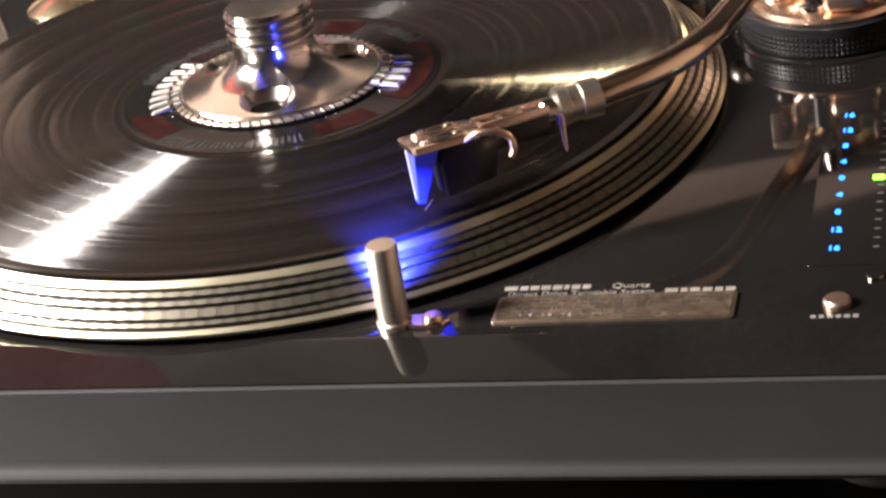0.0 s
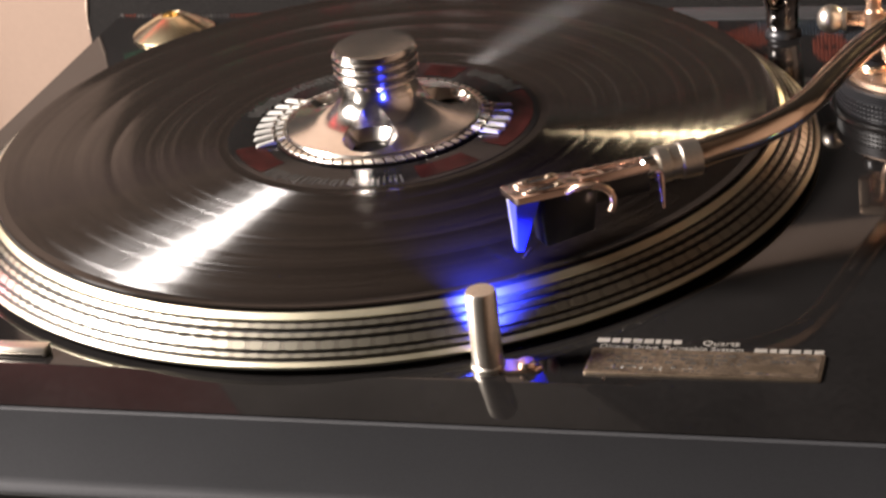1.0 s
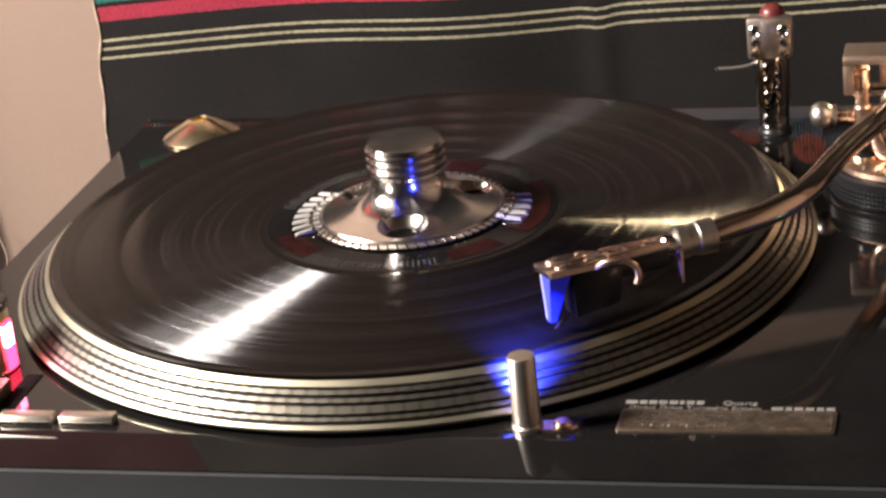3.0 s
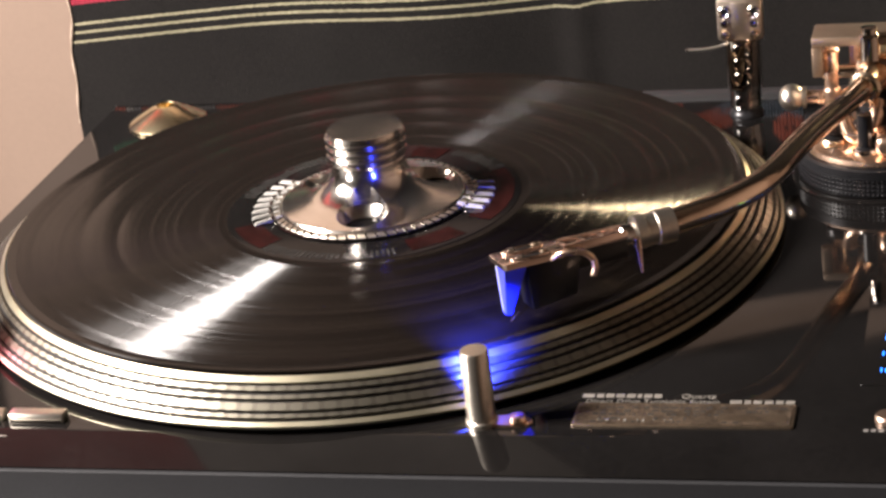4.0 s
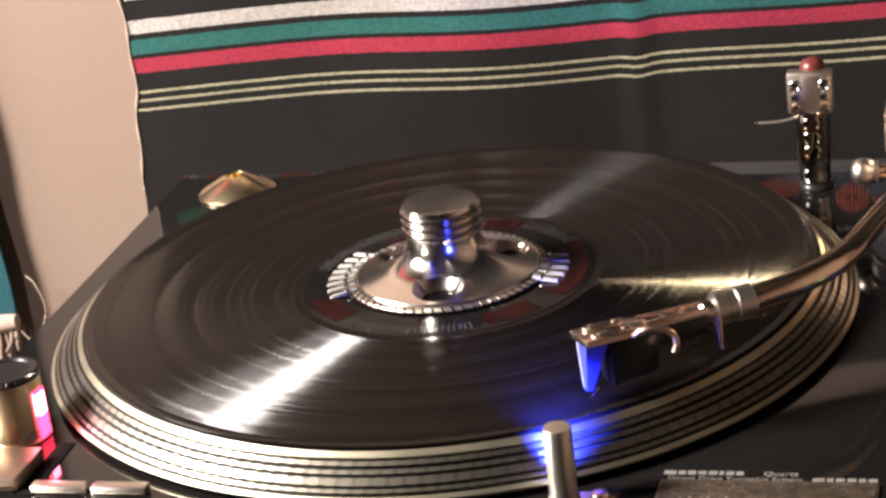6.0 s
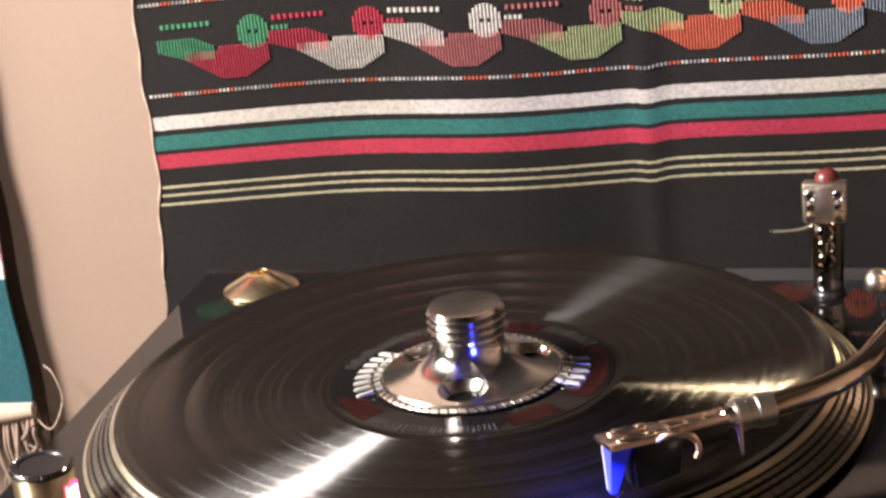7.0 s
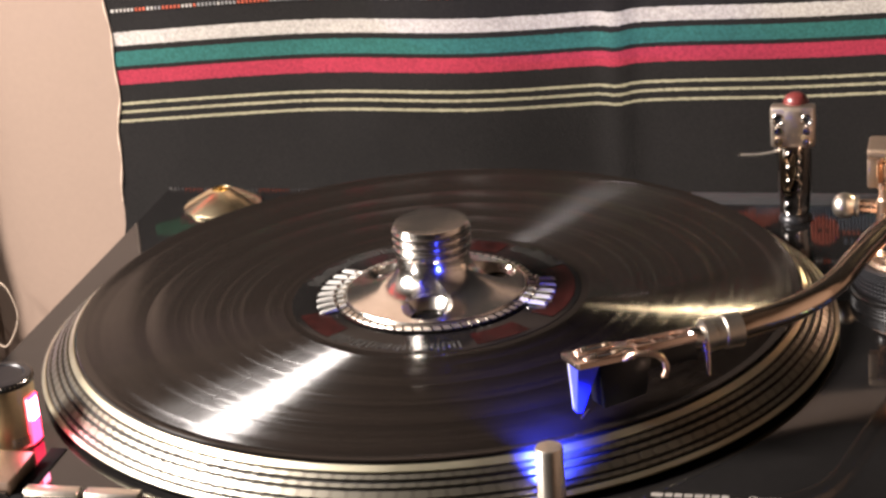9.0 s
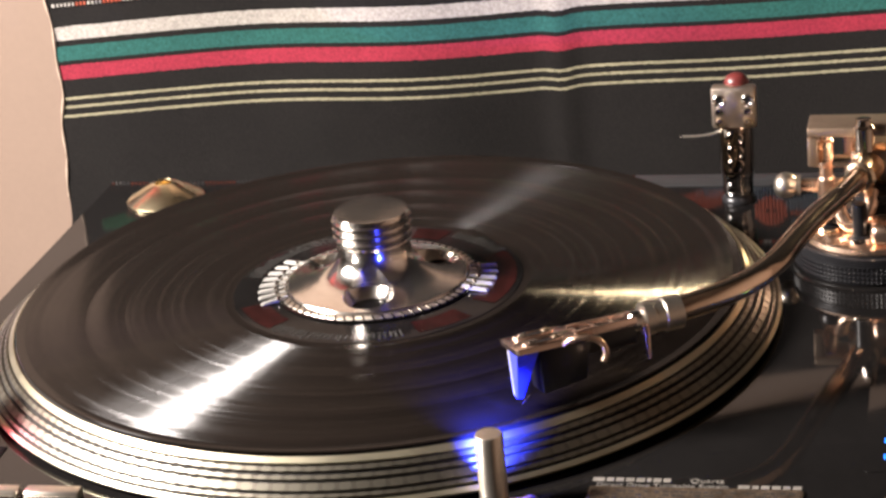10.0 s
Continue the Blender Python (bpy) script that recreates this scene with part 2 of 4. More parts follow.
    swing = math_node("MULTIPLY", math_node("POWER", white_b.outputs["Value"], 1.6), wind.outputs[0])
    swing = math_node("MULTIPLY", math_node("MULTIPLY", swing, wall), math_node("MULTIPLY", inner, outer))
    tangent = nt.nodes.new("ShaderNodeVectorMath")
    tangent.operation = "CROSS_PRODUCT"
    tangent.inputs[0].default_value = (0.0, 0.0, 1.0)
    nt.links.new(radial.outputs[0], tangent.inputs[1])
    along_groove = nt.nodes.new("ShaderNodeVectorMath")
    along_groove.operation = "SCALE"
    nt.links.new(tangent.outputs[0], along_groove.inputs[0]), nt.links.new(swing, along_groove.inputs["Scale"])
    both = nt.nodes.new("ShaderNodeVectorMath")
    both.operation = "ADD"
    nt.links.new(push.outputs[0], both.inputs[0]), nt.links.new(along_groove.outputs[0], both.inputs[1])
    geo = nt.nodes.new("ShaderNodeNewGeometry")
    add = nt.nodes.new("ShaderNodeVectorMath")
    add.operation = "ADD"
    nt.links.new(geo.outputs["Normal"], add.inputs[0]), nt.links.new(both.outputs[0], add.inputs[1])
    nrm = nt.nodes.new("ShaderNodeVectorMath")
    nrm.operation = "NORMALIZE"
    nt.links.new(add.outputs[0], nrm.inputs[0])
    nt.links.new(nrm.outputs[0], b.inputs["Normal"])
    rv = nt.nodes.new("ShaderNodeTexNoise")
    rv.noise_dimensions = "1D"
    rv.inputs["Scale"].default_value, rv.inputs["Detail"].default_value = 420, 3
    nt.links.new(radius, rv.inputs["W"])
    rr = nt.nodes.new("ShaderNodeMapRange")
    rr.inputs["From Min"].default_value, rr.inputs["From Max"].default_value = 0.3, 0.7
    rr.inputs["To Min"].default_value, rr.inputs["To Max"].default_value = VINYL_ROUGH * 0.9, VINYL_ROUGH * 1.5
    nt.links.new(rv.outputs["Fac"], rr.inputs["Value"])
    nt.links.new(rr.outputs[0], b.inputs["Roughness"])
    return m


LOUD_WIND = 0.20
VINYL_ROUGH, GROOVE_SLOPE, GROOVE_LAND = 0.13, (0.85, 1.45), (0.02, 0.22)
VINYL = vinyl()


# ---- mesh helpers ----
def part(name, bm, material, parent=None, label="", smooth=35):
    me = bpy.data.meshes.new(name)
    bmesh.ops.recalc_face_normals(bm, faces=bm.faces)
    lim = radians(smooth)
    for f in bm.faces:
        f.smooth = True
    for e in bm.edges:
        e.smooth = len(e.link_faces) == 2 and e.calc_face_angle(0) < lim
    bm.to_mesh(me)
    bm.free()
    me.materials.append(material)
    ob = new(name, me)
    if parent is not None:
        ob.parent = parent
    if label:
        ob["label"] = label
    return ob


def thing(name, label, category, m=None, group="", kind=""):
    ob = new(name)
    if m is not None:
        ob.matrix_world = m
    return tagged(ob, label, category, group, kind)


def box(x0, x1, y0, y1, z0, z1, bevel=0.0, seg=2, bm=None):
    own = bm is None
    bm = bm or bmesh.new()
    r = bmesh.ops.create_cube(bm, size=1, matrix=Matrix.LocRotScale(((x0 + x1) / 2, (y0 + y1) / 2, (z0 + z1) / 2), None, (x1 - x0, y1 - y0, z1 - z0)))
    if bevel:
        es = list({e for v in r["verts"] for e in v.link_edges})
        bmesh.ops.bevel(bm, geom=es, offset=bevel, segments=seg, profile=0.5, affect="EDGES")
    return bm


def lathe(profile, seg=64, bm=None, m=None, a0=0.0, a1=2 * math.pi):
    """A turned solid round z from (radius, z) pairs."""
    bm = bm or bmesh.new()
    m = m or Matrix()
    full = abs(a1 - a0 - 2 * math.pi) < 1e-6
    count = seg if full else seg + 1
    rings = []
    for r, z in profile:
        if r < 1e-6:
            rings.append([bm.verts.new(m @ Vector((0, 0, z)))] * count)
        else:
            rings.append([bm.verts.new(m @ Vector((r * math.cos(a0 + (a1 - a0) * i / seg), r * math.sin(a0 + (a1 - a0) * i / seg), z))) for i in range(count)])
    for p, q in zip(rings, rings[1:]):
        for i in range(count if full else count - 1):
            j = (i + 1) % count
            vs = []
            for v in (p[i], p[j], q[j], q[i]):
                if v not in vs:
                    vs.append(v)
            if len(vs) > 2:
                bm.faces.new(vs)
    return bm


def along(a, b):
    """A pose with its z axis from a to b."""
    d = Vector(b) - Vector(a)
    return Matrix.Translation(a) @ d.to_track_quat("Z", "Y").to_matrix().to_4x4()


def rod(a, b, r0, r1=None, seg=24, round_end=0.0, bm=None):
    h = (Vector(b) - Vector(a)).length
    r1 = r0 if r1 is None else r1
    e = round_end
    prof = [(0, 0), (r0 - e, 0), (r0, e), (r1, h - e), (r1 - e, h), (0, h)] if e else [(0, 0), (r0, 0), (r1, h), (0, h)]
    return lathe(prof, seg, bm, along(a, b))


def sweep(points, radii, seg=20, bm=None):
    """A round tube through points, with rounded ends closed flat."""
    bm = bm or bmesh.new()
    pts = [Vector(p) for p in points]
    up = Vector((0, 0, 1))
    rings = []
    for i, p in enumerate(pts):
        d = (pts[min(i + 1, len(pts) - 1)] - pts[max(i - 1, 0)]).normalized()
        if abs(d.dot(up)) > 0.95:
            up = Vector((0, 1, 0))
        s = d.cross(up).normalized()
        u = s.cross(d)
        r = radii[i] if isinstance(radii, (list, tuple)) else radii
        rings.append([bm.verts.new(p + r * (math.cos(2 * math.pi * k / seg) * s + math.sin(2 * math.pi * k / seg) * u)) for k in range(seg)])
    for p, q in zip(rings, rings[1:]):
        for k in range(seg):
            bm.faces.new((p[k], p[(k + 1) % seg], q[(k + 1) % seg], q[k]))
    bm.faces.new(rings[0]), bm.faces.new(rings[-1])
    return bm


def spline(points, n=8):
    pts = [Vector(p) for p in points]
    pts = [2 * pts[0] - pts[1]] + pts + [2 * pts[-1] - pts[-2]]
    out = []
    for a, b, c, d in zip(pts, pts[1:], pts[2:], pts[3:]):
        for i in range(n):
            t = i / n
            out.append(0.5 * (2 * b + (c - a) * t + (2 * a - 5 * b + 4 * c - d) * t * t + (3 * b - a - 3 * c + d) * t ** 3))
    return out + [pts[-2]]


def prism(outline, z0, z1, bevel=0.0, bm=None):
    """A flat solid from an outline in x, y."""
    bm = bm or bmesh.new()
    lo = [bm.verts.new((x, y, z0)) for x, y in outline]
    hi = [bm.verts.new((x, y, z1)) for x, y in outline]
    n = len(outline)
    bm.faces.new(lo[::-1]), bm.faces.new(hi)
    for i in range(n):
        bm.faces.new((lo[i], lo[(i + 1) % n], hi[(i + 1) % n], hi[i]))
    if bevel:
        es = [e for e in bm.edges if all(v in hi for v in e.verts)]
        bmesh.ops.bevel(bm, geom=es, offset=bevel, segments=2, profile=0.5, affect="EDGES")
    return bm


def words(text, size, m, material, parent, name="lettering", depth=0.00015):
    cu = bpy.data.curves.new(name, "FONT")
    cu.body, cu.size, cu.extrude, cu.align_x, cu.resolution_u = text, size, depth, "CENTER", 3
    tmp = bpy.data.objects.new("tmp", cu)
    scene.collection.objects.link(tmp)
    me = bpy.data.meshes.new_from_object(tmp.evaluated_get(bpy.context.evaluated_depsgraph_get()))
    bpy.data.objects.remove(tmp)
    me.name = name
    me.materials.clear()
    me.materials.append(material)
    ob = new(name, me)
    ob.parent = parent
    ob.matrix_local = m
    return ob


# ---- the room ----
def room():
    x0, x1, y0, y1, z0, z1 = -1.9, 1.25, -2.6, 0.365, -0.95, 1.75
    t = 0.1
    # unseen enclosure: south and west walls coloured dark to cut bounce, east kept beige
    for name, b, m in (("wall_north", (x0, x1, y1, y1 + t, z0, z1), WALL), ("wall_south", (x0, x1, y0 - t, y0, z0, z1), LOW_BOUNCE_WALL),
                       ("wall_west", (x0 - t, x0, y0 - t, y1 + t, z0, z1), LOW_BOUNCE_WALL), ("wall_east", (x1, x1 + t, y0 - t, y1 + t, z0, z1), WALL),
                       ("floor", (x0 - t, x1 + t, y0 - t, y1 + t, z0 - t, z0), FLOOR), ("ceiling", (x0 - t, x1 + t, y0 - t, y1 + t, z1, z1 + t), CEIL)):
        tagged(part(name, box(*b), m), {"floor": "brown wooden floor", "ceiling": "pale plain ceiling", "wall_north": "beige painted wall behind the turntable", "wall_east": "beige painted wall beside the turntable"}.get(name, "unseen brown wall, coloured dark to cut bounced light"), name.split("_")[0], kind="structure")


room()

TABLE_Z = -0.053


def rack():
    th = thing("rack", "dark veneered rack under the turntable", "rack", pose(0.045, 0.0, TABLE_Z))
    part("top_board", box(-0.252, 0.30, -0.225, 0.25, -0.028, 0.0, 0.003), TABLE, th)
    for sx in (-0.235, 0.283):
        part("side_panel", box(sx - 0.014, sx + 0.014, -0.215, 0.24, -0.9, -0.028, 0.002), TABLE, th)
    part("back_panel", box(-0.221, 0.269, 0.222, 0.24, -0.9, -0.028), TABLE, th)


rack()

# ---- the turntable ----
XL, XR, YF, YR = -0.182, 0.271, -0.193, 0.167
tt = thing("turntable", "gloss black direct-drive turntable with gold fittings on a dark rack", "turntable", pose(0, 0, 0))


# the deck is flat back from YS and slopes down to the front lip
YS, YLIP, ZLIP, ZBOT = -0.1685, -0.1836, -0.0045, -0.0360


def extrude_x(section, x0, x1, bm=None):
    """A solid along x from a section of (y, z) pairs."""
    bm = bm or bmesh.new()
    lo = [bm.verts.new((x0, y, z)) for y, z in section]
    hi = [bm.verts.new((x1, y, z)) for y, z in section]
    n = len(section)
    bm.faces.new(lo), bm.faces.new(hi[::-1])
    for i in range(n):
        bm.faces.new((lo[i], hi[i], hi[(i + 1) % n], lo[(i + 1) % n]))
    return bm


def plinth():
    front = [(YR - 0.0012, 0.0), (YR - 0.0014, -0.0009), (YS + 0.006, -0.0009), (YLIP + 0.0014, ZLIP + 0.0001), (YLIP + 0.0003, ZLIP - 0.0001), (YLIP, ZLIP - 0.0005)]
    sec = [(YR, 0.0)] + front + [(YLIP, ZBOT + 0.0052), (YLIP - 0.0003, ZBOT + 0.0036), (YLIP - 0.0010, ZBOT + 0.0022), (YLIP - 0.0022, ZBOT + 0.0010), (YLIP - 0.0024, ZBOT), (YR, ZBOT)]
    ob = part("plinth", extrude_x(sec, XL, XR), FASCIA, tt, "satin dark grey cast plinth")
    ups = [(YR - 0.0016, 0.0006), (YS + 0.006, 0.0006)] + [(YS + 0.0062 - 0.0072 * math.sin(radians(a)) , 0.0006 - 0.0072 * (1 - math.cos(radians(a))) * 0.9) for a in (3, 6, 9, 12, 15)]
    ups += [(YLIP + 0.0012, ZLIP + 0.0007), (YLIP + 0.0012, ZLIP - 0.0006), (YS + 0.006, -0.0012), (YR - 0.0016, -0.0012)]
    part("deck", extrude_x(ups, XL + 0.0012, XR - 0.0012), PIANO, ob, "mirror-gloss black deck top", smooth=25)
    part("rear_strip", box(0.085, XR - 0.001, YR - 0.0168, YR - 0.002, 0.0002, 0.0012, 0.0004), STRIP, ob, "satin grey strip along the rear edge")
    part("base", box(XL + 0.004, XR - 0.004, YLIP + 0.005, YR - 0.004, -0.0430, ZBOT, 0.0015), RUBBER, ob, "black rubber base")
    for fx in (XL + 0.045, XR - 0.045):
        for fy in (YF + 0.045, YR - 0.04):
            bm = lathe([(0, -0.053), (0.020, -0.053), (0.022, -0.051), (0.022, -0.046), (0.018, -0.043), (0, -0.043)], 32, None, pose(fx, fy, 0))
            part("foot", bm, RUBBER, ob)


def rounded(x0, x1, y0, y1, r, n=5):
    out = []
    for cx, cy, a in ((x1 - r, y1 - r, 0), (x0 + r, y1 - r, 90), (x0 + r, y0 + r, 180), (x1 - r, y0 + r, 270)):
        out += [(cx + r * math.cos(radians(a + 90 * i / n)), cy + r * math.sin(radians(a + 90 * i / n))) for i in range(n + 1)]
    return out


plinth()

# platter: a sloping rim from the record's edge down to the deck, with four rows of dots
RA, ZA, RB, ZB = 0.1512, 0.0164, 0.1660, 0.0037


def rim_point(u, proud=0.0):
    d = Vector((RB - RA, ZB - ZA)).normalized()
    return RA + (RB - RA) * u - d.y * proud, ZA + (ZB - ZA) * u + d.x * proud


def platter():
    body = [(0, 0.0015), (0.1635, 0.0015), rim_point(1.0, -0.0010), rim_point(0.0, -0.0010), (0.149, ZA - 0.0006), (0, ZA - 0.0006)]
    ob = part("platter", lathe(body, 192), RIM_DARK, tt, "cast platter with a dotted sloping rim")
    cuts = ((0.0, 0.155, RIM_CREAM), (0.205, 0.305, RIM_BAND), (0.375, 0.465, RIM_BAND), (0.525, 0.685, RIM_BAND), (0.74, 0.825, RIM_BAND), (0.885, 1.0, RIM_CREAM))
    for k, (u0, u1, m) in enumerate(cuts):
        prof = [rim_point(u0, -0.0012), rim_point(u0, 0.0), rim_point(u0 + 0.015, 0.0003), rim_point(u1 - 0.015, 0.0003), rim_point(u1, 0.0), rim_point(u1, -0.0012), rim_point(u0, -0.0012)]
        part("rim_band", lathe(prof, 192), m, ob)
        if m is RIM_BAND:
            bm = bmesh.new()
            count = (180, 183, 168, 200)[k - 1]
            for i in range(count):
                a0 = 2 * math.pi * i / count
                a1 = a0 + 2 * math.pi / count * 0.72
                vs = []
                for u, a in ((u0 + 0.004, a0 + 0.005), (u0 + 0.004, a1 - 0.005), (u0 + 0.024, a1), (u1 - 0.024, a1), (u1 - 0.004, a1 - 0.005), (u1 - 0.004, a0 + 0.005), (u1 - 0.024, a0), (u0 + 0.024, a0)):
                    r, z = rim_point(u, 0.00042)
                    vs.append((r, z, a))
                top = [bm.verts.new((r * math.cos(a), r * math.sin(a), z)) for r, z, a in vs]
                dn = [bm.verts.new(((r - 0.0003) * math.cos(a), (r - 0.0003) * math.sin(a), z - 0.0003)) for r, z, a in vs]
                bm.faces.new(top)
                for q in range(8):
                    bm.faces.new((top[q], top[(q + 1) % 8], dn[(q + 1) % 8], dn[q]))
            d = part("strobe_dots", bm, RIM_DOT, ob)
            d["kind"] = "stuff"
    part("slipmat", lathe([(0, ZA - 0.0006), (0.1475, ZA - 0.0006), (0.1475, ZA - 0.0001), (0, ZA - 0.0001)], 128), RUBBER, ob)


platter()

# the record lies on the platter
ZR = 0.0179


def record():
    rec = thing("record", "black vinyl long-playing record with a dark red label", "record", pose(0, 0, ZA))
    h = ZR - ZA
    prof = [(0.0038, 0.0), (0.1485, 0.0), (0.1503, 0.0005), (0.1505, 0.0009), (0.1501, h), (0.1482, h), (0.1465, h - 0.0003), (0.140, h - 0.0003)]
    for r in (0.1215, 0.1055, 0.0885, 0.0725):
        prof += [(r + 0.0006, h - 0.0003), (r + 0.0003, h - 0.00033), (r - 0.0003, h - 0.00033), (r - 0.0006, h - 0.0003)]
    prof += [(0.0640, h - 0.0003), (0.0635, h - 0.0004), (0.0612, h - 0.0004), (0.0038, h - 0.0004)]
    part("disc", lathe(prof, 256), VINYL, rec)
    lab = part("label", lathe([(0.0038, h - 0.0003), (0.0603, h - 0.0003), (0.0605, h - 0.0002), (0.0600, h - 0.0001), (0.0038, h + 0.0000)], 128), LABEL_DARK, rec, "dark paper label with dim red and grey print")
    rnd = random.Random(9)
    for a0, a1 in ((-152, -126), (-60, -36), (-22, 34), (70, 86)):
        part("label_patch", lathe([(0.047, h - 0.0001), (0.0572, h - 0.0001), (0.0580, h + 0.00006), (0.047, h + 0.00008)], 24, a0=radians(a0), a1=radians(a1)), LABEL_RED, lab)
    # grey print round the label's edge, too small to read
    for a0, n in ((-124, 26), (36, 14), (108, 30)):
        for i in range(n):
            a = a0 + 2.3 * i + rnd.uniform(-0.3, 0.3)
            r1 = rnd.choice((0.0572, 0.0580, 0.0588))
            bm = box(rnd.choice((0.0520, 0.0528)), r1, -0.00045, 0.00045, h - 0.0001, h + 0.0001)
            bmesh.ops.transform(bm, matrix=pose(0, 0, 0, 0, 0, a), verts=bm.verts)
            part("print_bar", bm, LABEL_PRINT, lab)


record()


def clamp():
    c = thing("record_clamp", "polished aluminium record clamp with round holes on the record label", "record clamp", pose(0, 0, ZR + 0.00015))
    z = lambda v: v - ZR - 0.00015
    prof = [(0, 0), (0.0374, 0), (0.0380, 0.0006), (0.0380, 0.0018), (0.0374, 0.0026), (0.0345, 0.0033), (0.0300, 0.0042), (0.0260, 0.0052), (0.0225, 0.0066), (0.0200, 0.0080), (0.0178, 0.0100), (0.0161, 0.0125), (0.0152, 0.0155), (0.0150, 0.0190), (0.0, 0.0190)]
    base = part("base", lathe(prof, 96), ALU, c, smooth=40)
    # round lightening holes, cut through the flange
    cut = bmesh.new()
    for deg in (-84, 34, 155):
        a = radians(deg)
        lathe([(0, -0.01), (0.0070, -0.01), (0.0070, 0.0006), (0.0085, 0.0018), (0.0105, 0.0048), (0.0112, 0.030), (0, 0.030)], 40, cut, pose(0.0262 * math.cos(a), 0.0262 * math.sin(a), 0))
    cm = bpy.data.meshes.new("cut")
    bmesh.ops.recalc_face_normals(cut, faces=cut.faces)
    cut.to_mesh(cm)
    cut.free()
    cob = bpy.data.objects.new("cut", cm)
    scene.collection.objects.link(cob)
    cob.matrix_world = c.matrix_world
    bo = base.modifiers.new("holes", "BOOLEAN")
    bo.operation, bo.object, bo.solver = "DIFFERENCE", cob, "EXACT"
    bpy.context.view_layer.update()
    me = bpy.data.meshes.new_from_object(base.evaluated_get(bpy.context.evaluated_depsgraph_get()))
    base.modifiers.clear()
    base.data = me
    bpy.data.objects.remove(cob)
    for f in me.polygons:
        f.use_smooth = True
    me.set_sharp_from_angle(angle=radians(30))
    p = [(0, 0.0188), (0.0150, 0.0188), (0.0152, 0.0196)]
    zz = 0.0196
    for k in range(3):
        p += [(0.0158, zz + 0.0003), (0.0163, zz + 0.0010), (0.0163, zz + 0.0026), (0.0158, zz + 0.0032), (0.0154, zz + 0.0034)]
        zz += 0.0035
    top = z(0.0499)
    p += [(0.0158, top - 0.0012), (0.0152, top), (0.0120, top + 0.0001), (0, top + 0.0001)]
    part("knob", lathe(p, 96), ALU, c, "ribbed aluminium knob")
    # a thin dark washer under the flange, with groups of bright milled bars that reach out past it
    skirt = part("skirt", lathe([(0.0376, 0), (0.0420, 0), (0.0424, 0.0004), (0.0416, 0.0009), (0.0384, 0.0014), (0.0376, 0.0016), (0.0376, 0)], 96), SKIRT_DARK, c, "dark skirt with groups of bright milled bars")
    part("bright_ring", lathe([(0.0382, 0.0003), (0.0412, 0.0003), (0.0416, 0.0007), (0.0410, 0.0013), (0.0388, 0.0016), (0.0382, 0.0012), (0.0382, 0.0003)], 96), ALU_SATIN, skirt)
    bm = bmesh.new()
    lo = [bm.verts.new(v) for v in ((0.0391, -0.0009, 0.0010), (0.0418, 0.0001, 0.0004), (0.0418, 0.0009, 0.0004), (0.0391, -0.0001, 0.0010))]
    hi = [bm.verts.new(v.co + Vector((0, 0, 0.0009))) for v in lo]
    bm.faces.new(hi), bm.faces.new(lo[::-1])
    for q in range(4):
        bm.faces.new((lo[q], lo[(q + 1) % 4], hi[(q + 1) % 4], hi[q]))
    first = part("notch", bm, SKIRT_DARK, skirt)
    for q in range(1, 64):
        nt_ob = new("notch", first.data)
        nt_ob.parent = skirt
        nt_ob.matrix_local = pose(0, 0, 0, 0, 0, 360 * q / 64)
    bars = [(157 + 7.6 * i, 0.0502) for i in range(8)] + [(-12 + 7.6 * i, 0.0502) for i in range(5)]
    for a, r in bars:
        bm = bmesh.new()
        w = 0.0009
        lo = [bm.verts.new(v) for v in ((0.0383, -w, 0.0004), (r, -w * 1.25, 0.0002), (r, w * 1.25, 0.0002), (0.0383, w, 0.0004))]
        hi = [bm.verts.new(v) for v in ((0.0388, -w * 0.6, 0.0022), (r - 0.0008, -w * 0.8, 0.0011), (r - 0.0008, w * 0.8, 0.0011), (0.0388, w * 0.6, 0.0022))]
        bm.faces.new(hi), bm.faces.new(lo[::-1])
        for q in range(4):
            bm.faces.new((lo[q], lo[(q + 1) % 4], hi[(q + 1) % 4], hi[q]))
        bmesh.ops.transform(bm, matrix=pose(0, 0, 0, 0, 0, a), verts=bm.verts)
        bar = part("bar", bm, BAR_ALU, skirt)
        # a chrome dome added for the round glint near each bar's inner end
        part("glint_bead", lathe([(0, 0.0012), (0.0011, 0.0012), (0.0010, 0.0021), (0.0005, 0.0026), (0, 0.0028)], 14, None, pose(0, 0, 0, 0, 0, a) @ pose(0.0425, 0, 0)), CHROME, bar)


clamp()


